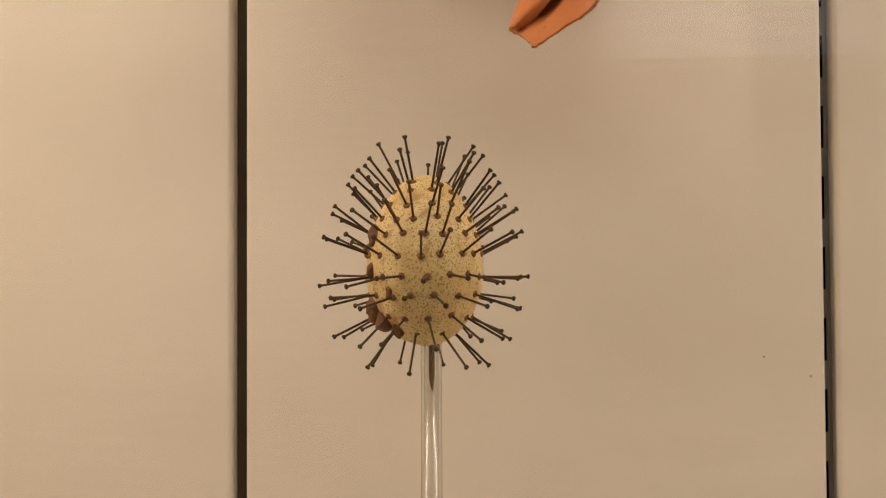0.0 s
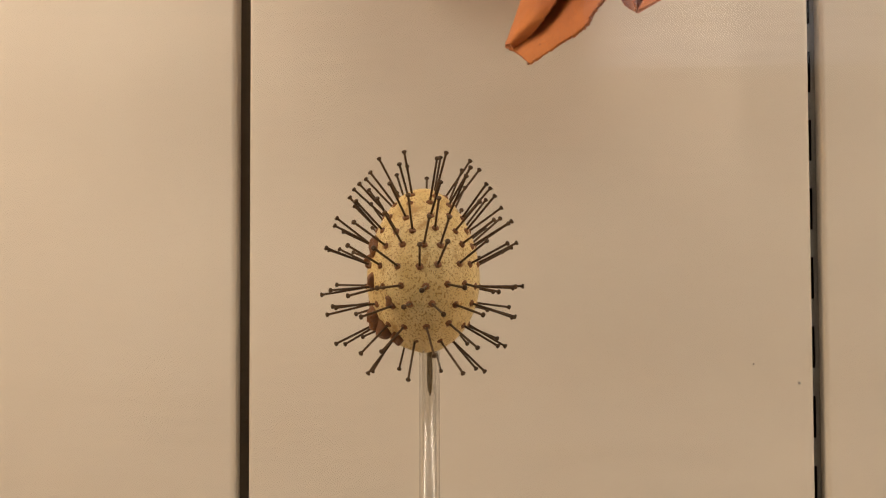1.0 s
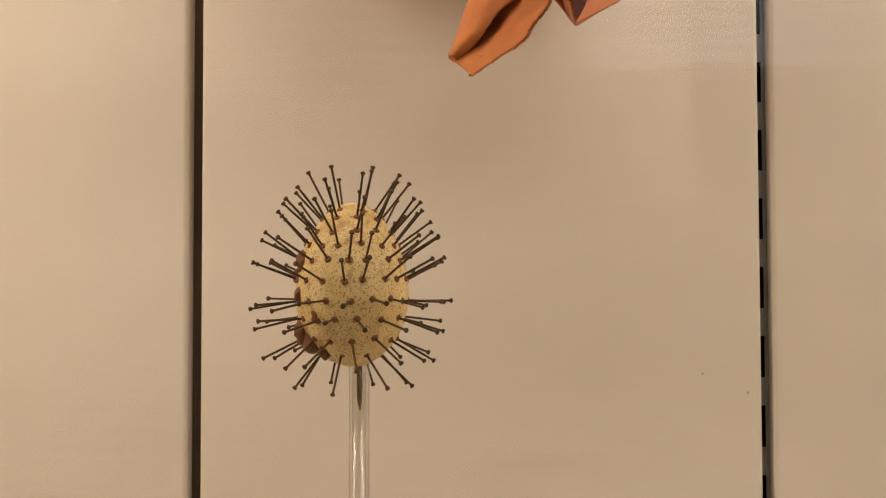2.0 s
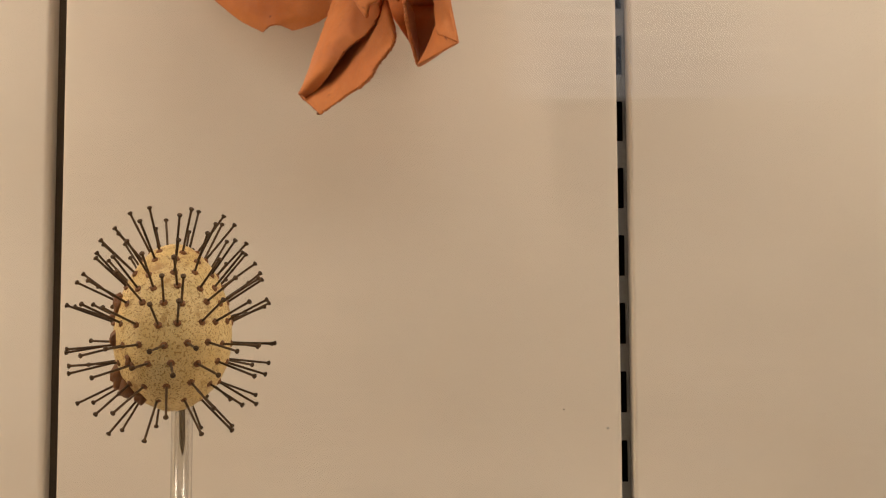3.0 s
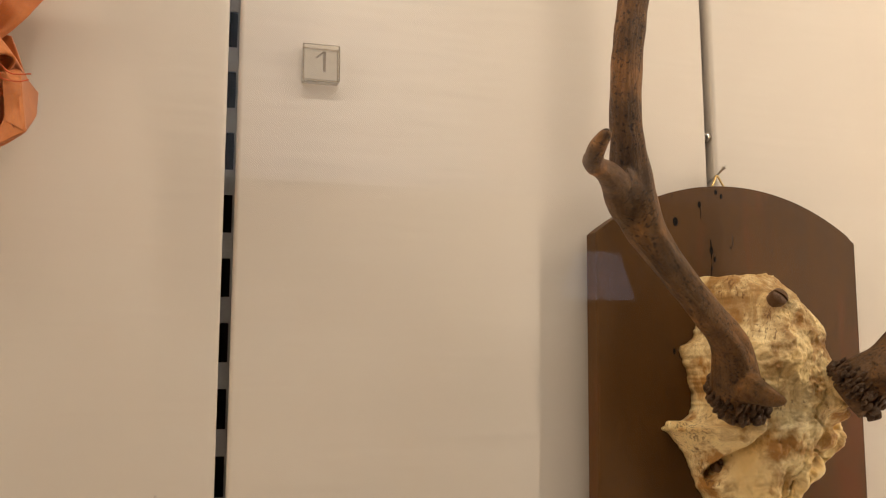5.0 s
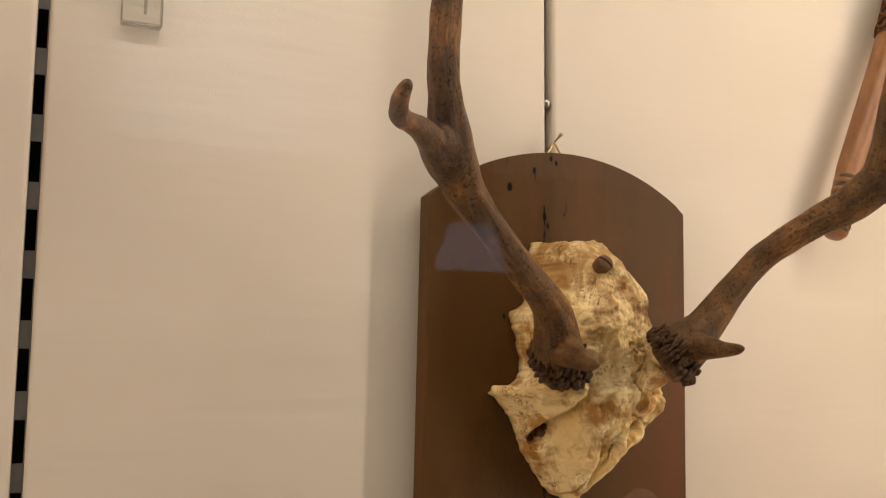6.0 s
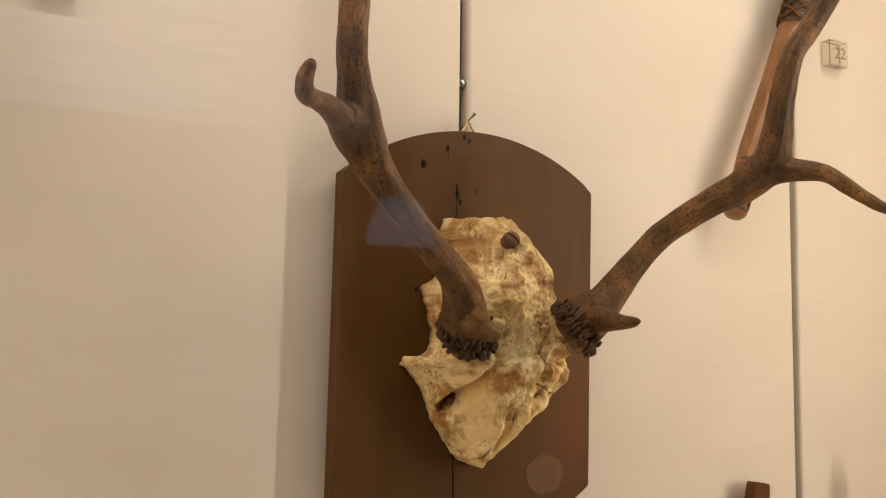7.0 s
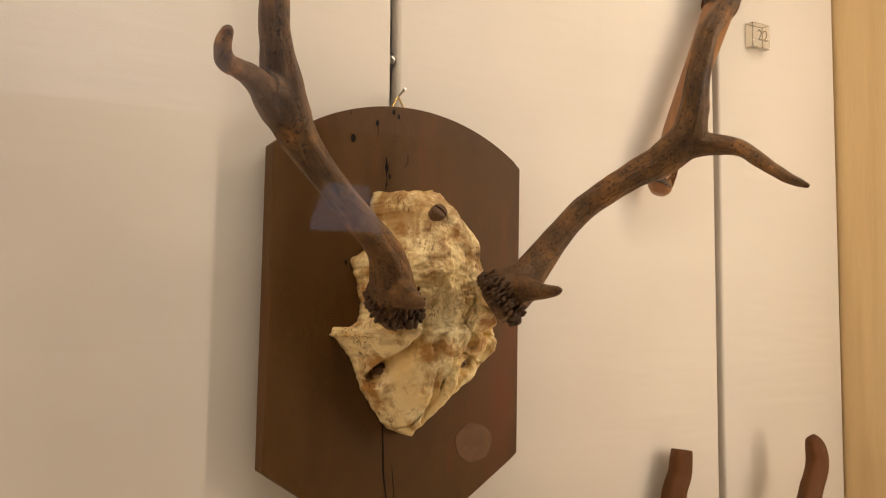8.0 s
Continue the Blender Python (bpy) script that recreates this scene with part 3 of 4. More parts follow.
def antler(name, beam, tine, brow, web, burr_at, burr_axis, seed):
    """Beam, side tine and short brow tine, a web that fills the fork, and a knobbly burr round the base."""
    bm = bmesh.new()
    tube(bm, beam, 300, 72, 0.0006, 0.0016, seed)
    tube(bm, tine, 140, 56, 0.0005, 0.0008, seed + 4)
    tube(bm, brow, 80, 48, 0.0005, 0.0009, seed + 9)
    tube(bm, web, 40, 48, 0.0005, 0.0009, seed)
    ob = fuse(part(name, bm, ANTLER, trophy, "dark brown grooved antler with pale worn tines"), 0.0009, 26)
    # burr: two uneven rows of beads round the base
    bm = bmesh.new()
    c, d = Vector(burr_at), Vector(burr_axis).normalized()
    a = d.cross(Vector((0, 0.3, 1))).normalized()
    b = a.cross(d)
    turn = Matrix((a, b, d)).transposed().to_4x4()
    rnd = random.Random(int(seed * 10) + 3)
    for row, (count, rad, along, size) in enumerate(((32, 0.0212, -0.0048, 0.0023), (36, 0.0230, -0.0018, 0.0027), (38, 0.0224, 0.0018, 0.0024), (32, 0.0206, 0.0052, 0.0020), (26, 0.0188, 0.0095, 0.0015))):
        for k in range(count):
            th = 2 * math.pi * (k + 0.5 * row) / count + rnd.uniform(-0.09, 0.09)
            r = rad + rnd.uniform(-0.0016, 0.0018)
            p = c + (a * math.cos(th) + b * math.sin(th)) * r + d * (along + rnd.uniform(-0.0016, 0.0016))
            s = size * rnd.uniform(0.7, 1.3)
            got = bmesh.ops.create_icosphere(bm, subdivisions=2, radius=s, matrix=Matrix.Translation(p) @ turn @ Matrix.Rotation(th, 4, "Z") @ Matrix.Diagonal((0.9, rnd.uniform(0.6, 0.9), rnd.uniform(0.9, 1.5) + 0.5 * max(0, row - 2), 1)))
            for v in got["verts"]:
                v.co += (v.co - p).normalized() * (0.0009 * noise.noise(v.co * 600))
    burr = part("burr", bm, BURR, ob, "knobbly dark burr")
    return ob


antler("antler",
       [(0.621, 0.624, 1.556, 0.0180), (0.613, 0.615, 1.565, 0.0196), (0.602, 0.600, 1.581, 0.0172), (0.586, 0.582, 1.602, 0.0124), (0.557, 0.562, 1.621, 0.0108), (0.531, 0.545, 1.638, 0.0104), (0.509, 0.533, 1.655, 0.0110),
        (0.494, 0.526, 1.671, 0.0130), (0.482, 0.515, 1.688, 0.0142), (0.4732, 0.502, 1.703, 0.0124), (0.467, 0.491, 1.716, 0.0102), (0.4625, 0.484, 1.731, 0.0094), (0.461, 0.477, 1.757, 0.0090), (0.4635, 0.470, 1.792, 0.0090), (0.470, 0.458, 1.84, 0.0088), (0.482, 0.45, 1.90, 0.008), (0.498, 0.45, 1.96, 0.005)],
       [(0.495, 0.530, 1.666, 0.0085), (0.487, 0.525, 1.6765, 0.0106), (0.4745, 0.514, 1.6835, 0.0108), (0.460, 0.4940, 1.6880, 0.0086), (0.446, 0.473, 1.6885, 0.0069), (0.432, 0.455, 1.6872, 0.0057), (0.4205, 0.4385, 1.6855, 0.0054), (0.4137, 0.4215, 1.6858, 0.0048), (0.4104, 0.4075, 1.6880, 0.0042), (0.4091, 0.3990, 1.6897, 0.0032), (0.4087, 0.3965, 1.6902, 0.0012)],
       [(0.608, 0.606, 1.574, 0.0140), (0.602, 0.578, 1.5685, 0.0098), (0.5955, 0.550, 1.5635, 0.0062), (0.5908, 0.532, 1.562, 0.0036), (0.5898, 0.526, 1.5620, 0.0014)],
       [(0.494, 0.527, 1.670, 0.0115), (0.481, 0.5155, 1.6850, 0.0130), (0.471, 0.5035, 1.6912, 0.0108), (0.462, 0.4940, 1.6895, 0.0090)],
       (0.6125, 0.614, 1.5635), (0.05, -0.72, 0.66), 1.0)
antler("antler",
       [(0.698, 0.609, 1.563, 0.0185), (0.707, 0.601, 1.571, 0.0205), (0.718, 0.596, 1.581, 0.0178), (0.730, 0.592, 1.594, 0.0134), (0.746, 0.585, 1.617, 0.0112), (0.766, 0.575, 1.642, 0.0108), (0.781, 0.560, 1.657, 0.0110),
        (0.796, 0.545, 1.670, 0.0115), (0.809, 0.528, 1.680, 0.0135), (0.819, 0.508, 1.696, 0.0142), (0.8185, 0.498, 1.716, 0.0116), (0.815, 0.491, 1.737, 0.0098), (0.820, 0.483, 1.776, 0.0092), (0.833, 0.477, 1.799, 0.0090), (0.852, 0.464, 1.84, 0.0088), (0.872, 0.45, 1.90, 0.008), (0.878, 0.44, 1.95, 0.005)],
       [(0.806, 0.530, 1.678, 0.0085), (0.816, 0.515, 1.688, 0.0118), (0.825, 0.503, 1.6915, 0.0105), (0.835, 0.490, 1.6905, 0.0084), (0.845, 0.475, 1.6865, 0.0066), (0.848, 0.455, 1.672, 0.0057), (0.844, 0.430, 1.657, 0.0045), (0.840, 0.411, 1.649, 0.0026), (0.839, 0.407, 1.6475, 0.0010)],
       [(0.712, 0.596, 1.578, 0.0140), (0.7120, 0.572, 1.5745, 0.0094), (0.712, 0.552, 1.5728, 0.0058), (0.712, 0.538, 1.5732, 0.0042), (0.712, 0.5315, 1.5735, 0.0016)],
       [(0.808, 0.527, 1.681, 0.0120), (0.818, 0.510, 1.6945, 0.0140), (0.823, 0.502, 1.7000, 0.0110), (0.824, 0.500, 1.6985, 0.0090)],
       (0.7025, 0.602, 1.5685), (0.62, -0.42, 0.66), 2.0)


def wood_screw(at, r, tilt, turn):
    """A domed screw head facing the viewer, cut by a deep slot."""
    bm = bmesh.new()
    seg, rows = 14, 6
    for side in (-1, 1):
        grid = []
        for j in range(rows + 1):
            a = radians(90) * j / rows
            grid.append([bm.verts.new((side * (0.13 * r + abs(math.cos(th)) * r * math.cos(a) * 0.87), math.sin(th) * r * math.cos(a), 0.5 * r * math.sin(a))) for th in [radians(-90 + 180 * k / seg) for k in range(seg + 1)]])
        low = [bm.verts.new((v.co.x, v.co.y, -1.2 * r)) for v in grid[0]]
        for g0, g1 in zip([low] + grid, grid):
            for k in range(seg):
                bm.faces.new((g0[k], g0[k + 1], g1[k + 1], g1[k]))
        ends = [g[0] for g in [low] + grid] + [g[-1] for g in reversed([low] + grid)]
        bm.faces.new(ends)
    bmesh.ops.create_cone(bm, cap_ends=True, segments=20, radius1=r * 0.95, radius2=r * 0.95, depth=r * 1.2, matrix=Matrix.Translation((0, 0, -0.62 * r)))
    bmesh.ops.transform(bm, matrix=Matrix.Translation(at) @ Euler((radians(90 + tilt), 0, radians(turn))).to_matrix().to_4x4() @ Matrix.Rotation(radians(48), 4, "Z"), verts=bm.verts)
    return part("screw", bm, SCREW, trophy, "rusty slotted screw", smooth=False)


wood_screw((0.653, 0.615, 1.638), 0.0065, -18, 0)
wood_screw((0.631, 0.671, 1.5085), 0.0056, 0, 0)
wood_screw((0.698, 0.656, 1.515), 0.0058, 0, 0)
# hanging eye and wire at the top of the board
bm = bmesh.new()
tube(bm, [(0.6515, 0.706, 1.734, 0.0009), (0.6570, 0.706, 1.744, 0.0009), (0.6615, 0.707, 1.7515, 0.0009), (0.6660, 0.706, 1.744, 0.0009), (0.6725, 0.706, 1.734, 0.0009)], 40, 8)
part("hanging_wire", bm, BRASS, trophy, "brass hanging wire loop")
# worm holes and the long split in the board, drawn as near-black shade on its face
rnd = random.Random(5)
for x, z, r in ((0.610, 1.706, 0.0022), (0.649, 1.733, 0.0013), (0.654, 1.7295, 0.0012), (0.633, 1.7215, 0.0014), (0.6425, 1.683, 0.0018), (0.6455, 1.6755, 0.0012), (0.6425, 1.668, 0.0012),
                (0.661, 1.686, 0.0008), (0.6045, 1.599, 0.0012), (0.592, 1.675, 0.0008), (0.641, 1.4625, 0.0012), (0.668, 1.458, 0.001)):
    bm = bmesh.new()
    bmesh.ops.create_cone(bm, cap_ends=True, segments=10, radius1=r * 1.1, radius2=r * 1.1, depth=0.0012)
    bmesh.ops.transform(bm, matrix=Matrix.Translation((x, 0.6904, z)) @ Matrix.Rotation(radians(90), 4, "X") @ Matrix.Diagonal((1, rnd.uniform(1.0, 2.0), 1, 1)), verts=bm.verts)
    part("worm_hole", bm, HOLLOW, board, smooth=False)


def crack(points, w, name="crack", mat=None, parent=None):
    bm = bmesh.new()
    tube(bm, [(*p, w * (0.5 + 0.5 * math.sin(math.pi * (i + 0.5) / len(points)))) for i, p in enumerate(points)], 40, 6)
    return part(name, bm, mat or HOLLOW, parent or board)


crack([(0.6420, 0.690, 1.692), (0.6427, 0.690, 1.684), (0.6422, 0.690, 1.676)], 0.0007)
crack([(0.6424, 0.690, 1.672), (0.6418, 0.690, 1.664), (0.6412, 0.690, 1.657)], 0.0004)
crack([(0.6385, 0.690, 1.663), (0.6380, 0.690, 1.645), (0.6384, 0.690, 1.632)], 0.0004)
crack([(0.6335, 0.690, 1.7205), (0.6338, 0.690, 1.715), (0.6334, 0.690, 1.709)], 0.0003)
crack([(0.6405, 0.690, 1.462), (0.6415, 0.690, 1.44), (0.642, 0.690, 1.42), (0.6455, 0.690, 1.395)], 0.0007)
crack([(0.650, 0.690, 1.425), (0.6515, 0.690, 1.41), (0.653, 0.690, 1.395)], 0.0004)
# scraped patch of an old paper label
bm = bmesh.new()
pts = [(0.733 + 0.0195 * math.cos(t) * (1 + 0.04 * math.sin(5 * t)), 1.440 + 0.017 * math.sin(t) * (1 + 0.05 * math.cos(7 * t))) for t in [2 * math.pi * k / 40 for k in range(40)]]
part("label_scrap", outline_slab(pts, 0.68955, 0.6899), material("faded_label_residue", (0.11, 0.045, 0.014), (0.17, 0.085, 0.03), scale=90, rough=0.7, bump=0.3, blotch=(0.24, 0.13, 0.05), blotch_scale=120, blotch_at=0.62), board, "scraped residue of an old label", smooth=False)

# ---- nail in the rail above the board and a round-headed screw ----
bm = bmesh.new()
tube(bm, [(0.6635, 0.735, 1.748, 0.0011), (0.664, 0.718, 1.751, 0.0011), (0.6645, 0.700, 1.7575, 0.0011)], 16, 10)
bmesh.ops.create_uvsphere(bm, u_segments=10, v_segments=6, radius=0.0019, matrix=Matrix.Translation((0.6645, 0.700, 1.7575)))
solo("picture_nail", bm, STEEL, (0.664, 0.73, 1.75), "bent steel nail driven into the rail", "nail", smooth=True)
bm = bmesh.new()
bmesh.ops.create_uvsphere(bm, u_segments=16, v_segments=10, radius=0.0048, matrix=Matrix.Translation((0.6655, 0.7285, 1.792)))
solo("rail_screw", bm, STEEL, (0.667, 0.7325, 1.792), "round-headed steel screw in the rail gap", "screw", smooth=True)

# ---- egg set with nails on a clear rod ----
EGG = Vector((-0.0025, 0.490, 1.5588))


def egg_radius(s):
    """Radius at the height s, -1 (blunt foot) to 1 (narrower crown)."""
    return 0.0268 * math.sqrt(max(0.0, 1 - s * s)) * (1 - 0.13 * s)


def egg_point(s, th):
    r = egg_radius(s)
    return Vector((r * math.cos(th), r * math.sin(th), 0.0388 * s))


egg = thing("nail_studded_egg", tuple(EGG), "speckled cream egg bristling with dark iron nails on a clear rod", "egg")
bm = bmesh.new()
rows, seg = 60, 72
rings = []
for j in range(rows + 1):
    s = -math.cos(math.pi * (0.02 + 0.97 * j / rows))
    ring = []
    for k in range(seg):
        th = 2 * math.pi * k / seg
        p = egg_point(s, th)
        p *= 1 + 0.012 * noise.noise(p * 70) + 0.006 * noise.noise(p * 260)
        if s < -0.80:
            p.z += 0.004 * noise.noise(Vector((math.cos(th) * 2, math.sin(th) * 2, 5)))
        ring.append(bm.verts.new(EGG + p))
    rings.append(ring)
for a, b in zip(rings, rings[1:]):
    for k in range(seg):
        bm.faces.new((a[k], a[(k + 1) % seg], b[(k + 1) % seg], b[k]))
bm.faces.new(rings[0][::-1])
bm.faces.new(rings[-1])
part("shell", bm, SHELL, egg, "cream shell with brown specks")


def nail_mesh():
    """A small wire nail, head up the z axis, with a rusty collar where it enters the shell."""
    bm = bmesh.new()
    seg, prof = 10, [(0.00055, -0.004), (0.00055, 0.0206), (0.0007, 0.0211), (0.00118, 0.0216), (0.00122, 0.0222), (0.0008, 0.0226)]
    rings = [[bm.verts.new((r * math.cos(2 * math.pi * k / seg), r * math.sin(2 * math.pi * k / seg), z)) for k in range(seg)] for r, z in prof]
    for a, b in zip(rings, rings[1:]):
        for k in range(seg):
            bm.faces.new((a[k], a[(k + 1) % seg], b[(k + 1) % seg], b[k]))
    bm.faces.new(rings[-1])
    n0 = len(bm.faces)
    prof = [(0.0019, -0.0010), (0.0017, 0.0001), (0.0011, 0.0006), (0.0006, 0.0009)]
    rings = [[bm.verts.new((r * (1 + 0.2 * math.sin(3 * k)) * math.cos(2 * math.pi * k / seg), r * math.sin(2 * math.pi * k / seg), z)) for k in range(seg)] for r, z in prof]
    for a, b in zip(rings, rings[1:]):
        for k in range(seg):
            bm.faces.new((a[k], a[(k + 1) % seg], b[(k + 1) % seg], b[k])).material_index = 1
    bmesh.ops.recalc_face_normals(bm, faces=bm.faces)
    me = bpy.data.meshes.new("nail")
    bm.to_mesh(me)
    bm.free()
    for f in me.polygons:
        f.use_smooth = True
    me.materials.append(IRON)
    me.materials.append(GLUE)
    return me


NAIL = nail_mesh()
rnd = random.Random(11)
# nails in level rows round the shell: height on the shell, count, turn of the first, upward lean
ROWS = ((0.90, 6, -0.42, 63), (0.79, 9, -0.33, 54), (0.63, 11, -0.33, 47), (0.47, 14, -0.06, 42), (0.29, 16, 0.10, 32), (0.05, 17, 0.0, 19), (-0.20, 16, 0.10, -4), (-0.43, 15, -0.10, -11), (-0.67, 13, 0.19, -30), (-0.86, 8, -0.18, -50))
for s, count, first, lean in ROWS:
    for k in range(count):
        th = -math.pi / 2 + first + 2 * math.pi * k / count + rnd.uniform(-0.06, 0.06)
        p = egg_point(max(-0.93, min(0.95, s + rnd.uniform(-0.02, 0.02))), th)
        up, turn = radians(lean + rnd.uniform(-9, 9)), th + rnd.uniform(-0.16, 0.16)
        d = Vector((math.cos(turn) * math.cos(up), math.sin(turn) * math.cos(up), math.sin(up)))
        ob = new("nail", NAIL)
        ob.parent = egg
        ob.matrix_basis = Matrix.Translation(p) @ d.to_track_quat("Z", "Y").to_matrix().to_4x4() @ Matrix.Diagonal((1, 1, rnd.uniform(0.88, 1.02), 1))
# lumps of brown resin on one flank and round the foot
for x, z, r in ((-0.0235, 1.5690, 0.0050), (-0.0268, 1.5620, 0.0036), (-0.0245, 1.5530, 0.0040), (-0.0235, 1.5365, 0.0062), (-0.0195, 1.5315, 0.0056), (-0.0155, 1.5440, 0.0030), (-0.0130, 1.5275, 0.0040)):
    bm = bmesh.new()
    dx = x - EGG.x
    s = (z - EGG.z) / 0.0388
    y = EGG.y - math.sqrt(max(0.0, egg_radius(max(-0.97, s)) ** 2 - dx * dx)) + 0.001
    bmesh.ops.create_icosphere(bm, subdivisions=3, radius=r, matrix=Matrix.Translation((x, y, z)) @ Matrix.Diagonal((0.75, 0.6, 1.1, 1)))
    for v in bm.verts:
        v.co += Vector((1, 1, 1)) * (0.0012 * noise.noise(v.co * 400))
    part("resin_lump", bm, GLUE, egg, "brown resin lump")
bm = bmesh.new()
tube(bm, [(-0.0006, 0.497, 1.535, 0.0012), (-0.0006, 0.499, 1.515, 0.0014), (-0.0006, 0.4995, 1.503, 0.0013), (-0.0004, 0.4995, 1.497, 0.0003)], 30, 12)
part("spike", bm, IRON, egg, "dark pointed iron spike")

rod = thing("acrylic_stand", (-0.0015, 0.491, CASE_FLOOR), "clear acrylic tube standing on the case floor", "display stand")
bm = bmesh.new()
z0, z1 = CASE_FLOOR + 0.008, 1.5235
prof = [(0.0034, z0), (0.0050, z0), (0.0050, z1), (0.0034, z1)]
rings = [[bm.verts.new((-0.0008 + r * math.cos(2 * math.pi * k / 40), 0.4995 + r * math.sin(2 * math.pi * k / 40), z)) for k in range(40)] for r, z in prof]
for i in range(4):
    a, b = rings[i], rings[(i + 1) % 4]
    for k in range(40):
        bm.faces.new((a[k], a[(k + 1) % 40], b[(k + 1) % 40], b[k]))
part("tube", bm, TUBE, rod)
part("foot", box(-0.04, 0.037, 0.452, 0.53, CASE_FLOOR, CASE_FLOOR + 0.008, 0.0015), BLOCK, rod, smooth=False)


# ---- number blocks ----
def number_block(x0, z0, text, turn=0.0, group="number blocks"):
    """A clear acrylic block on the back wall with an etched numeral."""
    w, h, d = 0.0295, 0.030, 0.0115
    c = Vector((x0 + w / 2, WALL, z0 + h / 2))
    ob = thing("number_block", tuple(c), f"clear acrylic block with the etched numeral {text}", "number block", group)
    bm = box(c.x - w / 2, c.x + w / 2, WALL - d, WALL - 0.0003, c.z - h / 2, c.z + h / 2, 0.0011, 2)
    bm.normal_update()
    for f in bm.faces:
        flat = max(abs(c) for c in f.normal)
        f.material_index = 0 if abs(f.normal.y) > 0.95 else 3 if f.normal.z < -0.999 else 1 if flat > 0.999 else 2
    part("block", bm, [BLOCK, BLOCK_SIDE, BLOCK_EDGE, BLOCK_SHADE], ob)
    cu = bpy.data.curves.new("numeral", "FONT")
    cu.body, cu.size, cu.align_x, cu.align_y, cu.extrude = text, 0.024 if len(text) == 1 else 0.019, "CENTER", "CENTER", 0.00015
    tmp = bpy.data.objects.new("numeral", cu)
    me = bpy.data.meshes.new_from_object(tmp)
    bpy.data.objects.remove(tmp)
    me.materials.clear()
    me.materials.append(ETCH)
    if text == "1":
        # the slanted flag and foot of the numeral
        bm = bmesh.new()
        bm.from_mesh(me)
        top = max(v.co.y for v in bm.verts)
        for cx, cy, w, hh, a in ((-0.0034, top - 0.0030, 0.0080, 0.0016, 40),):
            got = bmesh.ops.create_cube(bm, size=1.0)
            bmesh.ops.transform(bm, verts=got["verts"], matrix=Matrix.Translation((cx, cy, 0)) @ Matrix.Rotation(radians(a), 4, "Z") @ Matrix.Diagonal((w, hh, 0.0003, 1)))
        bm.to_mesh(me)
        bm.free()
    no = new("numeral", me)
    no.parent = ob
    no.location, no.rotation_euler = (0.002, -d - 0.0003, -0.0005), (radians(90), 0, 0)
    tagged(no, "dark etched numeral")
    return ob


number_block(0.302, 1.8075, "1")
number_block(1.1295, 1.8715, "22")
# small pin marks left in the cloth
for x, z, r in ((0.205, 1.494, 0.0006), (0.236, 1.481, 0.0010)):
    bm = bmesh.new()
    bmesh.ops.create_icosphere(bm, subdivisions=2, radius=r, matrix=Matrix.Translation((x, WALL - 0.0001, z)))
    solo("pin_mark", bm, HOLLOW if r < 0.0008 else RAIL, (x, WALL, z), "tiny dark pin mark in the cream cloth", "pin hole", smooth=True)


# ---- leather ----
hide = thing("leather_hide", (0.07, 0.60, 1.80), "crumpled orange-brown leather with ragged cut flaps, hanging on the wall", "leather piece")


def fold(name, axis, width, depth, front_cut, back_cut, arc=(0.0, 360.0), seed=0.0, ragged=0.0010, label="", n=70, seg=64, side=(1, 0, 0)):
    """A rolled flap of leather: a flattened tube along axis; the front layer ends at front_cut and the back layer at back_cut (0 to 1, or past it)."""
    bm = bmesh.new()
    pts = spline(axis, 200)
    a0, a1 = radians(arc[0]), radians(arc[1])
    rows = []
    for k in range(seg + 1):
        th = a0 + (a1 - a0) * k / seg
        back = 0.5 + 0.5 * math.sin(th)          # 1 at the back layer
        end = front_cut + (back_cut - front_cut) * back + 0.018 * noise.noise(Vector((math.cos(th) * 1.3, math.sin(th) * 1.3, seed)))
        row = []
        for j in range(n + 1):
            u = end * j / n
            q = pts[min(200, int(u * 200))] if u <= 1 else pts[-1] + (pts[-1] - pts[-8]) * ((u - 1) * 200 / 8)
            i = min(198, max(1, int(u * 200)))
            d = Vector(pts[i + 1][:3] - pts[i - 1][:3]).normalized()
            s = Vector(side)
            s = (s - d * s.dot(d)).normalized()
            f = s.cross(d).normalized()
            if f.y < 0:
                f = -f
            w = width[0] + (width[1] - width[0]) * min(1, u)
            t = depth[0] + (depth[1] - depth[0]) * min(1, u)
            c = Vector(q[:3])
            p = c + s * (math.cos(th) * w) + f * (math.sin(th) * t)
            p += f * (0.0035 * noise.noise(p * 38 + Vector((seed, 0, 0)))) + s * (0.002 * noise.noise(p * 45 + Vector((0, seed, 0))))
            if j == n:
                p += d * (ragged * noise.fractal(Vector((k * 0.9, seed, 0)), 0.8, 2.0, 4))
            row.append(bm.verts.new(p))
        rows.append(row)
    for r0, r1 in zip(rows, rows[1:]):
        for j in range(n):
            bm.faces.new((r0[j], r0[j + 1], r1[j + 1], r1[j]))
    if a1 - a0 > 6.2:
        bmesh.ops.remove_doubles(bm, verts=bm.verts, dist=0.00015)
    ob = part(name, bm, LEATHER, hide, label)
    m = ob.modifiers.new("thick", "SOLIDIFY")
    m.thickness, m.offset = 0.0017, 0.0
    return ob


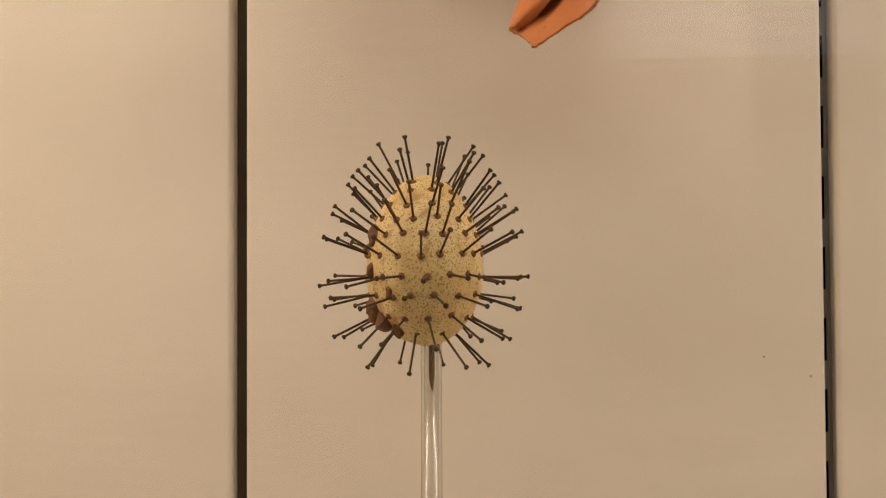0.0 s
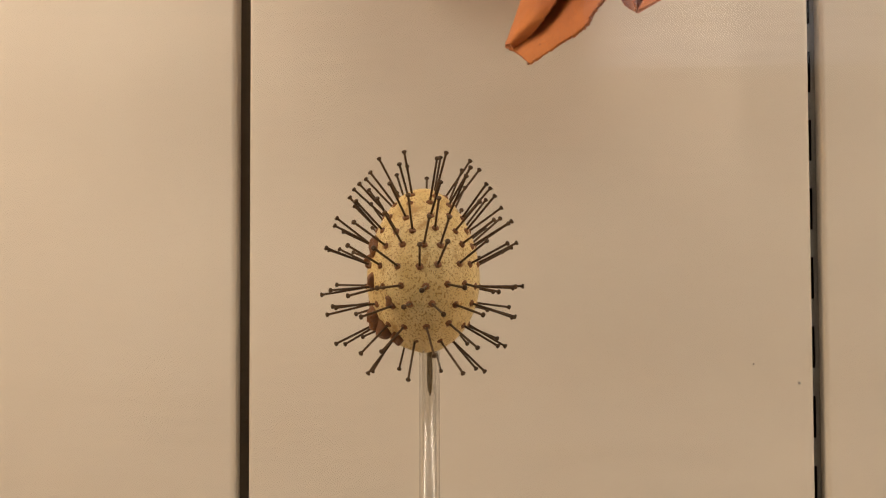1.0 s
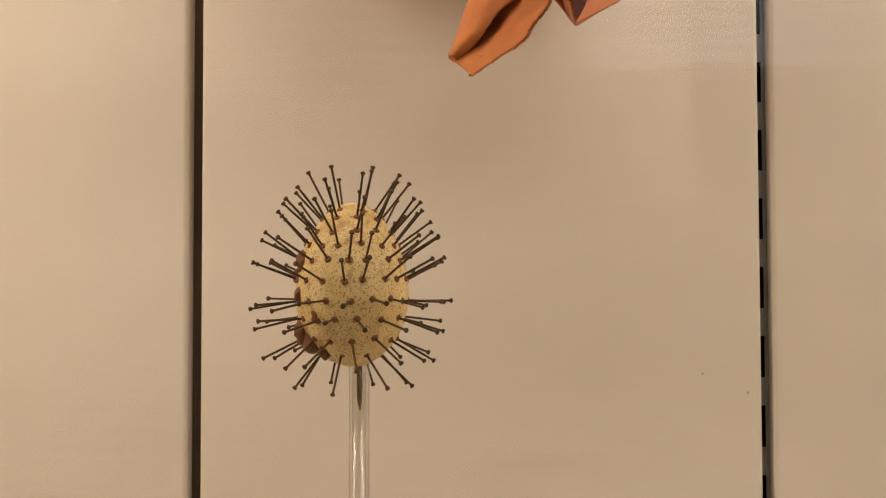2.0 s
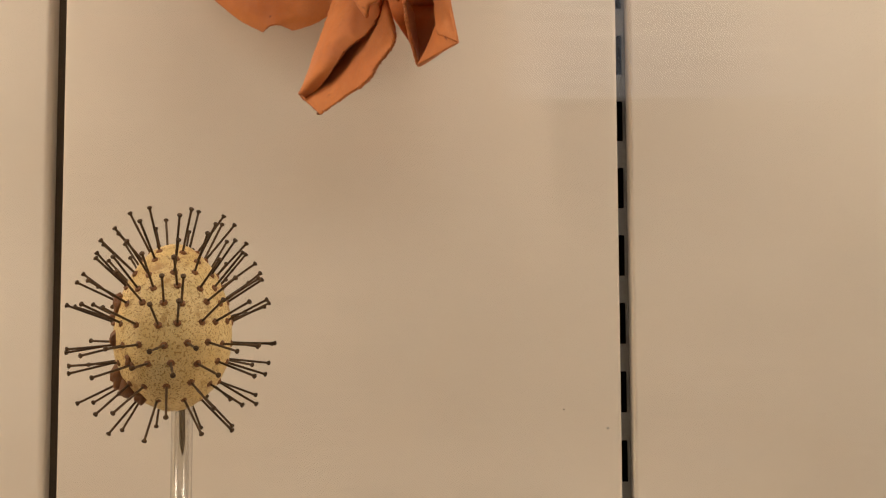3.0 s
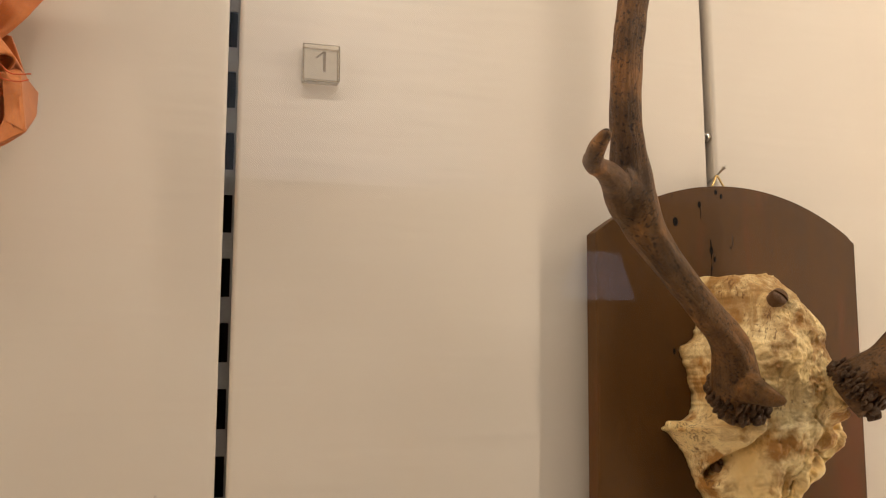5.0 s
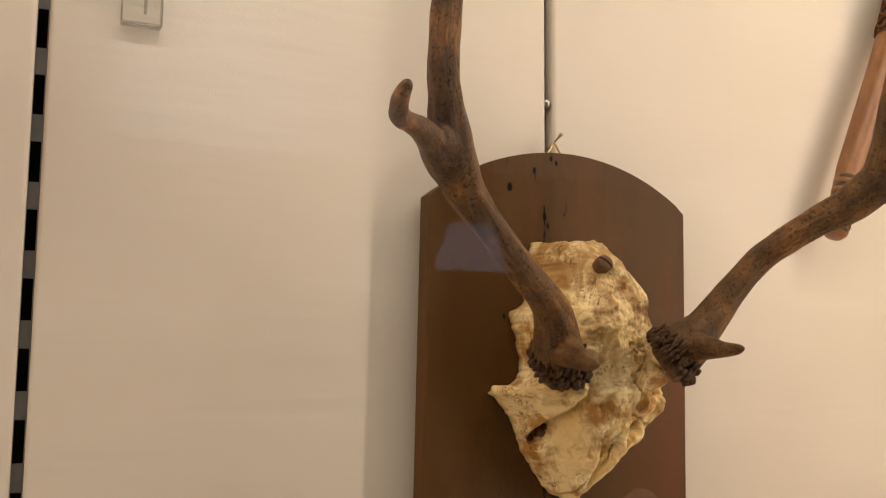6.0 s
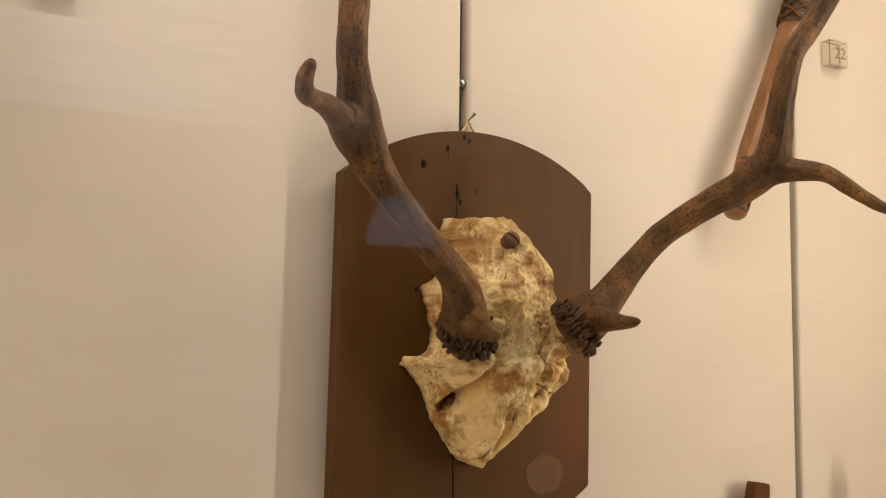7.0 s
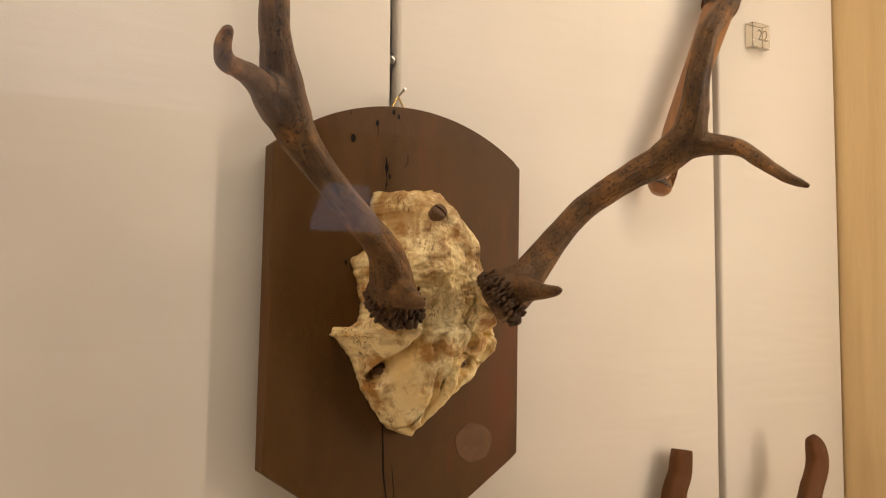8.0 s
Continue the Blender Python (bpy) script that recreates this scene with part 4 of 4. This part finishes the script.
def sheet(name, left, right, bulge=0.0, ragged=0.0015, seed=0.0, label="", n=150, m=44, ragged_sides=False, wave=0.0022):
    """A soft piece of hide spanned between two edges given from top to foot; bulge bows it towards the viewer."""
    a, b = spline(left, n), spline(right, n)
    bm = bmesh.new()
    rows = []
    for j in range(n + 1):
        row = []
        for i in range(m + 1):
            u = i / m
            p = Vector(a[j]) * (1 - u) + Vector(b[j]) * u
            p.y -= bulge * math.sin(math.pi * u) * min(1.0, 0.35 + j / n)
            p.y += wave * noise.fractal(p * 42 + Vector((seed, 0, 0)), 1.0, 2.0, 3)
            w = Vector((i * 0.8, j * 0.8, seed * 7))
            if j == n:
                p += Vector((noise.noise(w), 0, noise.noise(w + Vector((0, 9, 0))))) * ragged
            if ragged_sides and i in (0, m):
                p += Vector((noise.noise(w), 0, noise.noise(w + Vector((0, 9, 0))))) * ragged
            row.append(bm.verts.new(p))
        rows.append(row)
    for r0, r1 in zip(rows, rows[1:]):
        for i in range(m):
            bm.faces.new((r0[i], r0[i + 1], r1[i + 1], r1[i]))
    ob = part(name, bm, LEATHER, hide, label)
    s = ob.modifiers.new("thick", "SOLIDIFY")
    s.thickness, s.offset = 0.0018, 0.0
    return ob


# broad lobes at the back
sheet("lobe", [(-0.1247, 0.692, 1.9217), (-0.0853, 0.688, 1.8445), (-0.0581, 0.685, 1.8011), (-0.0402, 0.682, 1.783), (-0.0194, 0.678, 1.7654), (-0.0016, 0.675, 1.7554)],
      [(0.0766, 0.692, 1.9369), (0.068, 0.688, 1.8532), (0.0572, 0.685, 1.8066), (0.0511, 0.682, 1.7816), (0.0407, 0.678, 1.7659), (0.0184, 0.675, 1.7565)], 0.014, 0.0013, 3.0, "broad curled leather lobe", ragged_sides=True)
sheet("lobe", [(0.045, 0.660, 1.896), (0.066, 0.655, 1.839), (0.087, 0.650, 1.803), (0.095, 0.645, 1.794)],
      [(0.145, 0.660, 1.903), (0.128, 0.655, 1.843), (0.114, 0.650, 1.816), (0.098, 0.645, 1.796)], 0.006, 0.002, 4.0, "small leather lobe behind the rolls")
# the folded flap: a back layer, and a shorter front layer lifted off it
sheet("flap_back", [(0.087, 0.632, 1.865), (0.069, 0.628, 1.798), (0.050, 0.622, 1.737), (0.035, 0.615, 1.697)],
      [(0.116, 0.600, 1.840), (0.090, 0.600, 1.753), (0.0959, 0.5755, 1.7259), (0.0944, 0.5755, 1.7163), (0.0858, 0.5774, 1.7057), (0.081, 0.579, 1.698), (0.0664, 0.589, 1.6906), (0.0496, 0.5975, 1.6819)], 0.004, 0.002, 7.0, "inner layer of the folded flap", ragged_sides=True)
sheet("flap_front", [(0.082, 0.622, 1.860), (0.065, 0.618, 1.794), (0.048, 0.614, 1.734), (0.035, 0.612, 1.697)],
      [(0.107, 0.588, 1.834), (0.090, 0.588, 1.770), (0.0865, 0.586, 1.740), (0.078, 0.586, 1.726), (0.067, 0.587, 1.718), (0.055, 0.592, 1.704), (0.040, 0.607, 1.693)], 0.009, 0.0016, 8.0, "outer layer of the folded flap", ragged_sides=True)
fold("roll", [(0.004, 0.610, 1.877), (0.029, 0.600, 1.826), (0.055, 0.588, 1.787), (0.0885, 0.572, 1.738)], (0.0115, 0.0105), (0.011, 0.009), 1.0, 1.02, (186, 372), 12.0, 0.0009, "rolled leather strip", side=(0.8, 0, 0.6))
fold("roll", [(0.047, 0.590, 1.860), (0.065, 0.578, 1.817), (0.088, 0.568, 1.783), (0.1130, 0.557, 1.749)], (0.0150, 0.0112), (0.013, 0.009), 1.0, 1.02, (0, 360), 15.0, 0.0009, "rolled leather strip with a frayed end", side=(0.8, 0, 0.6))
# the hollow flap: back, side wall and turned-up lip
sheet("hollow_back", [(0.076, 0.650, 1.806), (0.083, 0.648, 1.768), (0.104, 0.620, 1.728), (0.110, 0.572, 1.704)],
      [(0.104, 0.650, 1.800), (0.118, 0.642, 1.763), (0.126, 0.610, 1.737), (0.129, 0.567, 1.716)], -0.003, 0.001, 19.0, "shadowed inside of a curled flap")
sheet("hollow_rim", [(0.0985, 0.568, 1.750), (0.1020, 0.562, 1.738), (0.1040, 0.562, 1.724), (0.109, 0.568, 1.7045)],
      [(0.1035, 0.646, 1.756), (0.105, 0.632, 1.740), (0.108, 0.618, 1.723), (0.110, 0.572, 1.704)], 0.0, 0.0014, 21.0, "ragged edge of a curled flap", m=20, ragged_sides=True)
sheet("hollow_side", [(0.1180, 0.553, 1.744), (0.1190, 0.553, 1.738), (0.1198, 0.553, 1.731), (0.121, 0.556, 1.718)],
      [(0.1250, 0.558, 1.748), (0.1265, 0.555, 1.741), (0.1285, 0.551, 1.729), (0.132, 0.547, 1.710)], 0.002, 0.0012, 23.0, "lit side of a curled flap", m=20, ragged_sides=True)
sheet("hollow_wall", [(0.1250, 0.558, 1.748), (0.1265, 0.555, 1.741), (0.1285, 0.551, 1.729), (0.132, 0.547, 1.710)],
      [(0.1230, 0.640, 1.760), (0.124, 0.632, 1.748), (0.127, 0.610, 1.737), (0.129, 0.567, 1.716)], 0.0, 0.0008, 24.0, "outer side of a curled flap", m=20)
# roof added to keep the top strip's light out of the pocket
sheet("pocket_top", [(0.099, 0.650, 1.764), (0.097, 0.600, 1.762), (0.096, 0.566, 1.757)], [(0.120, 0.645, 1.762), (0.121, 0.600, 1.760), (0.1225, 0.560, 1.756)], 0.0, 0.0008, 27.0, "leather roof added to shade a curled flap", n=30, m=24, wave=0.001)
sheet("lip", [(0.120, 0.562, 1.7235), (0.1155, 0.566, 1.7135), (0.110, 0.570, 1.7035)], [(0.124, 0.556, 1.7215), (0.128, 0.551, 1.715), (0.132, 0.547, 1.7095)], 0.002, 0.0008, 25.0, "turned-up leather lip", n=30, m=24)
# unseen body of the hide above, swelling out from the wall to shade lobes and cloth
sheet("hide_body", [(-0.09, 0.690, 2.03), (-0.10, 0.645, 1.98), (-0.115, 0.580, 1.92), (-0.13, 0.550, 1.872)], [(0.10, 0.690, 2.03), (0.105, 0.635, 1.98), (0.095, 0.605, 1.92), (0.050, 0.585, 1.872)], 0.045, 0.003, 31.0, "unseen upper part of the hide, swelling out to shade the lobes")
for k, pts in enumerate(([(0.111, 0.552, 1.755), (0.118, 0.548, 1.747), (0.124, 0.546, 1.742), (0.134, 0.544, 1.742)], [(0.113, 0.553, 1.752), (0.117, 0.549, 1.741), (0.126, 0.547, 1.738), (0.133, 0.545, 1.739)])):
    bm = bmesh.new()
    tube(bm, [(*p, 0.0004) for p in pts], 24, 6)
    part("thread", bm, THREAD, hide, "loose red thread")


def fringe(points, count, length, seed):
    """Short loose fibres along a cut leather edge."""
    rnd = random.Random(seed)
    edge = spline(points, 100)
    bm = bmesh.new()
    for k in range(count):
        p = Vector(edge[rnd.randrange(101)])
        way = Vector((rnd.uniform(-0.7, 1), rnd.uniform(-0.8, 0.2), rnd.uniform(-1, 0.2))).normalized() * length * rnd.uniform(0.4, 1.0)
        bend = Vector((rnd.uniform(-1, 1), rnd.uniform(-1, 1), rnd.uniform(-1, 1))) * length * 0.25
        tube(bm, [(*p, 0.00022), (*(p + way * 0.5 + bend), 0.00018), (*(p + way), 0.00008)], 5, 4)
    return part("fringe", bm, LEATHER, hide, "frayed fibres on a cut edge", kind="stuff")


fringe([(0.1020, 0.553, 1.747), (0.1085, 0.548, 1.7415), (0.1165, 0.548, 1.7425), (0.1235, 0.556, 1.748)], 60, 0.0040, 3)
fringe([(0.0865, 0.586, 1.740), (0.078, 0.586, 1.726), (0.067, 0.587, 1.718), (0.055, 0.592, 1.704), (0.040, 0.607, 1.693)], 90, 0.0018, 4)
fringe([(0.0959, 0.5755, 1.7259), (0.0944, 0.5755, 1.7163), (0.0858, 0.5774, 1.7057), (0.081, 0.579, 1.698), (0.0664, 0.589, 1.6906)], 90, 0.0016, 5)
fringe([(0.0985, 0.568, 1.750), (0.1020, 0.562, 1.738), (0.1040, 0.562, 1.724), (0.109, 0.568, 1.7045)], 80, 0.0018, 6)

# ---- carved club leaning on the wall behind the antler ----
club = thing("carved_club", (0.962, 0.69, 1.68), "slim red-brown wooden club with carved dark bands, fixed to the wall", "club")
bm = bmesh.new()
tube(bm, [(0.9605, 0.690, 1.684, 0.008), (0.963, 0.690, 1.690, 0.0125), (0.967, 0.690, 1.702, 0.0115), (0.971, 0.690, 1.712, 0.0125), (0.974, 0.690, 1.722, 0.0115), (0.982, 0.690, 1.742, 0.0125), (0.990, 0.690, 1.76, 0.0135), (1.021, 0.689, 1.828, 0.0150), (1.052, 0.689, 1.894, 0.0170)], 80, 24)
part("shaft", bm, CLUB, club, "polished red-brown shaft")
bm = bmesh.new()
tube(bm, [(1.052, 0.689, 1.894, 0.0178), (1.072, 0.689, 1.936, 0.0195), (1.10, 0.689, 2.0, 0.021), (1.14, 0.689, 2.08, 0.017)], 90, 28)
for v in bm.verts:
    c = v.co
    v.co = c + (c - Vector((0.471 * (c.z - 1.894) + 1.052, 0.689, c.z))).normalized() * (0.0012 * math.sin(c.z * 900) * math.sin((c.x + c.y) * 900))
part("carved_grip", bm, DARKWOOD, club, "dark cross-hatched carving")


def lattice(z0, z1, radius, starts, turns, thick, mat, label):
    """Raised strands wound both ways round the club between two heights."""
    bm = bmesh.new()
    for way in (-1, 1):
        for k in range(starts):
            pts = []
            for i in range(25):
                z = z0 + (z1 - z0) * i / 24
                th = way * 2 * math.pi * turns * i / 24 + 2 * math.pi * k / starts
                r = radius(z)
                pts.append((1.052 + 0.445 * (z - 1.894) + r * math.cos(th), 0.689 + r * math.sin(th), z - 0.42 * r * math.cos(th), thick))
            tube(bm, pts, 60, 6)
    return part("carved_lattice", bm, mat, club, label)


lattice(1.897, 1.99, lambda z: 0.0180 + 0.0022 * (z - 1.894) / 0.1, 6, 1.1, 0.0015, PIPE, "raised crossing strands of the carving")
lattice(1.693, 1.7205, lambda z: 0.0118, 7, 0.22, 0.0011, PIPE, "dark crossing cuts in the knob")
for z, r, mat, lab in ((1.7225, 0.0126, DARKWOOD, "dark carved band"), (1.7265, 0.0137, CLUB, "raised wooden ring"), (1.7310, 0.0126, DARKWOOD, "dark carved band"), (1.7355, 0.0139, CLUB, "raised wooden ring"), (1.7400, 0.0128, DARKWOOD, "dark carved band"), (1.6925, 0.0121, DARKWOOD, "dark carved band")):
    x = 0.974 + (z - 1.722) * 0.42
    bm = bmesh.new()
    tube(bm, [(x - 0.0011, 0.688, z - 0.0022, r - 0.0008), (x, 0.688, z, r), (x + 0.0011, 0.688, z + 0.0022, r - 0.0008)], 8, 28)
    part("band", bm, mat, club, lab)

# ---- two curved wooden ends rising from below ----
for pts, lab in (([(0.970, 0.700, 1.20, 0.0122), (0.976, 0.700, 1.30, 0.0120), (0.9865, 0.700, 1.366, 0.0115), (0.9955, 0.700, 1.390, 0.0110), (0.9985, 0.700, 1.4100, 0.0102), (0.9992, 0.700, 1.4150, 0.0094)], "brown curved wooden handle with a flat sawn end"),
                 ([(1.10, 0.655, 1.20, 0.0112), (1.121, 0.655, 1.30, 0.0110), (1.143, 0.655, 1.361, 0.0107), (1.1565, 0.655, 1.393, 0.0105), (1.1545, 0.655, 1.413, 0.0094), (1.1505, 0.655, 1.4225, 0.0066), (1.1490, 0.655, 1.4255, 0.003)], "brown curved wooden handle with a hooked rounded tip")):
    bm = bmesh.new()
    pts = [(pts[0][0], pts[0][1], CASE_FLOOR + 0.0, pts[0][3])] + pts
    tube(bm, pts, 90, 32, 0.0005, 0.0, pts[1][0] * 10, square=4.5)
    solo("curved_handle", bm, PIPE, (pts[0][0], pts[0][1], CASE_FLOOR), lab, "tool handle", smooth=True, group="wooden handles")
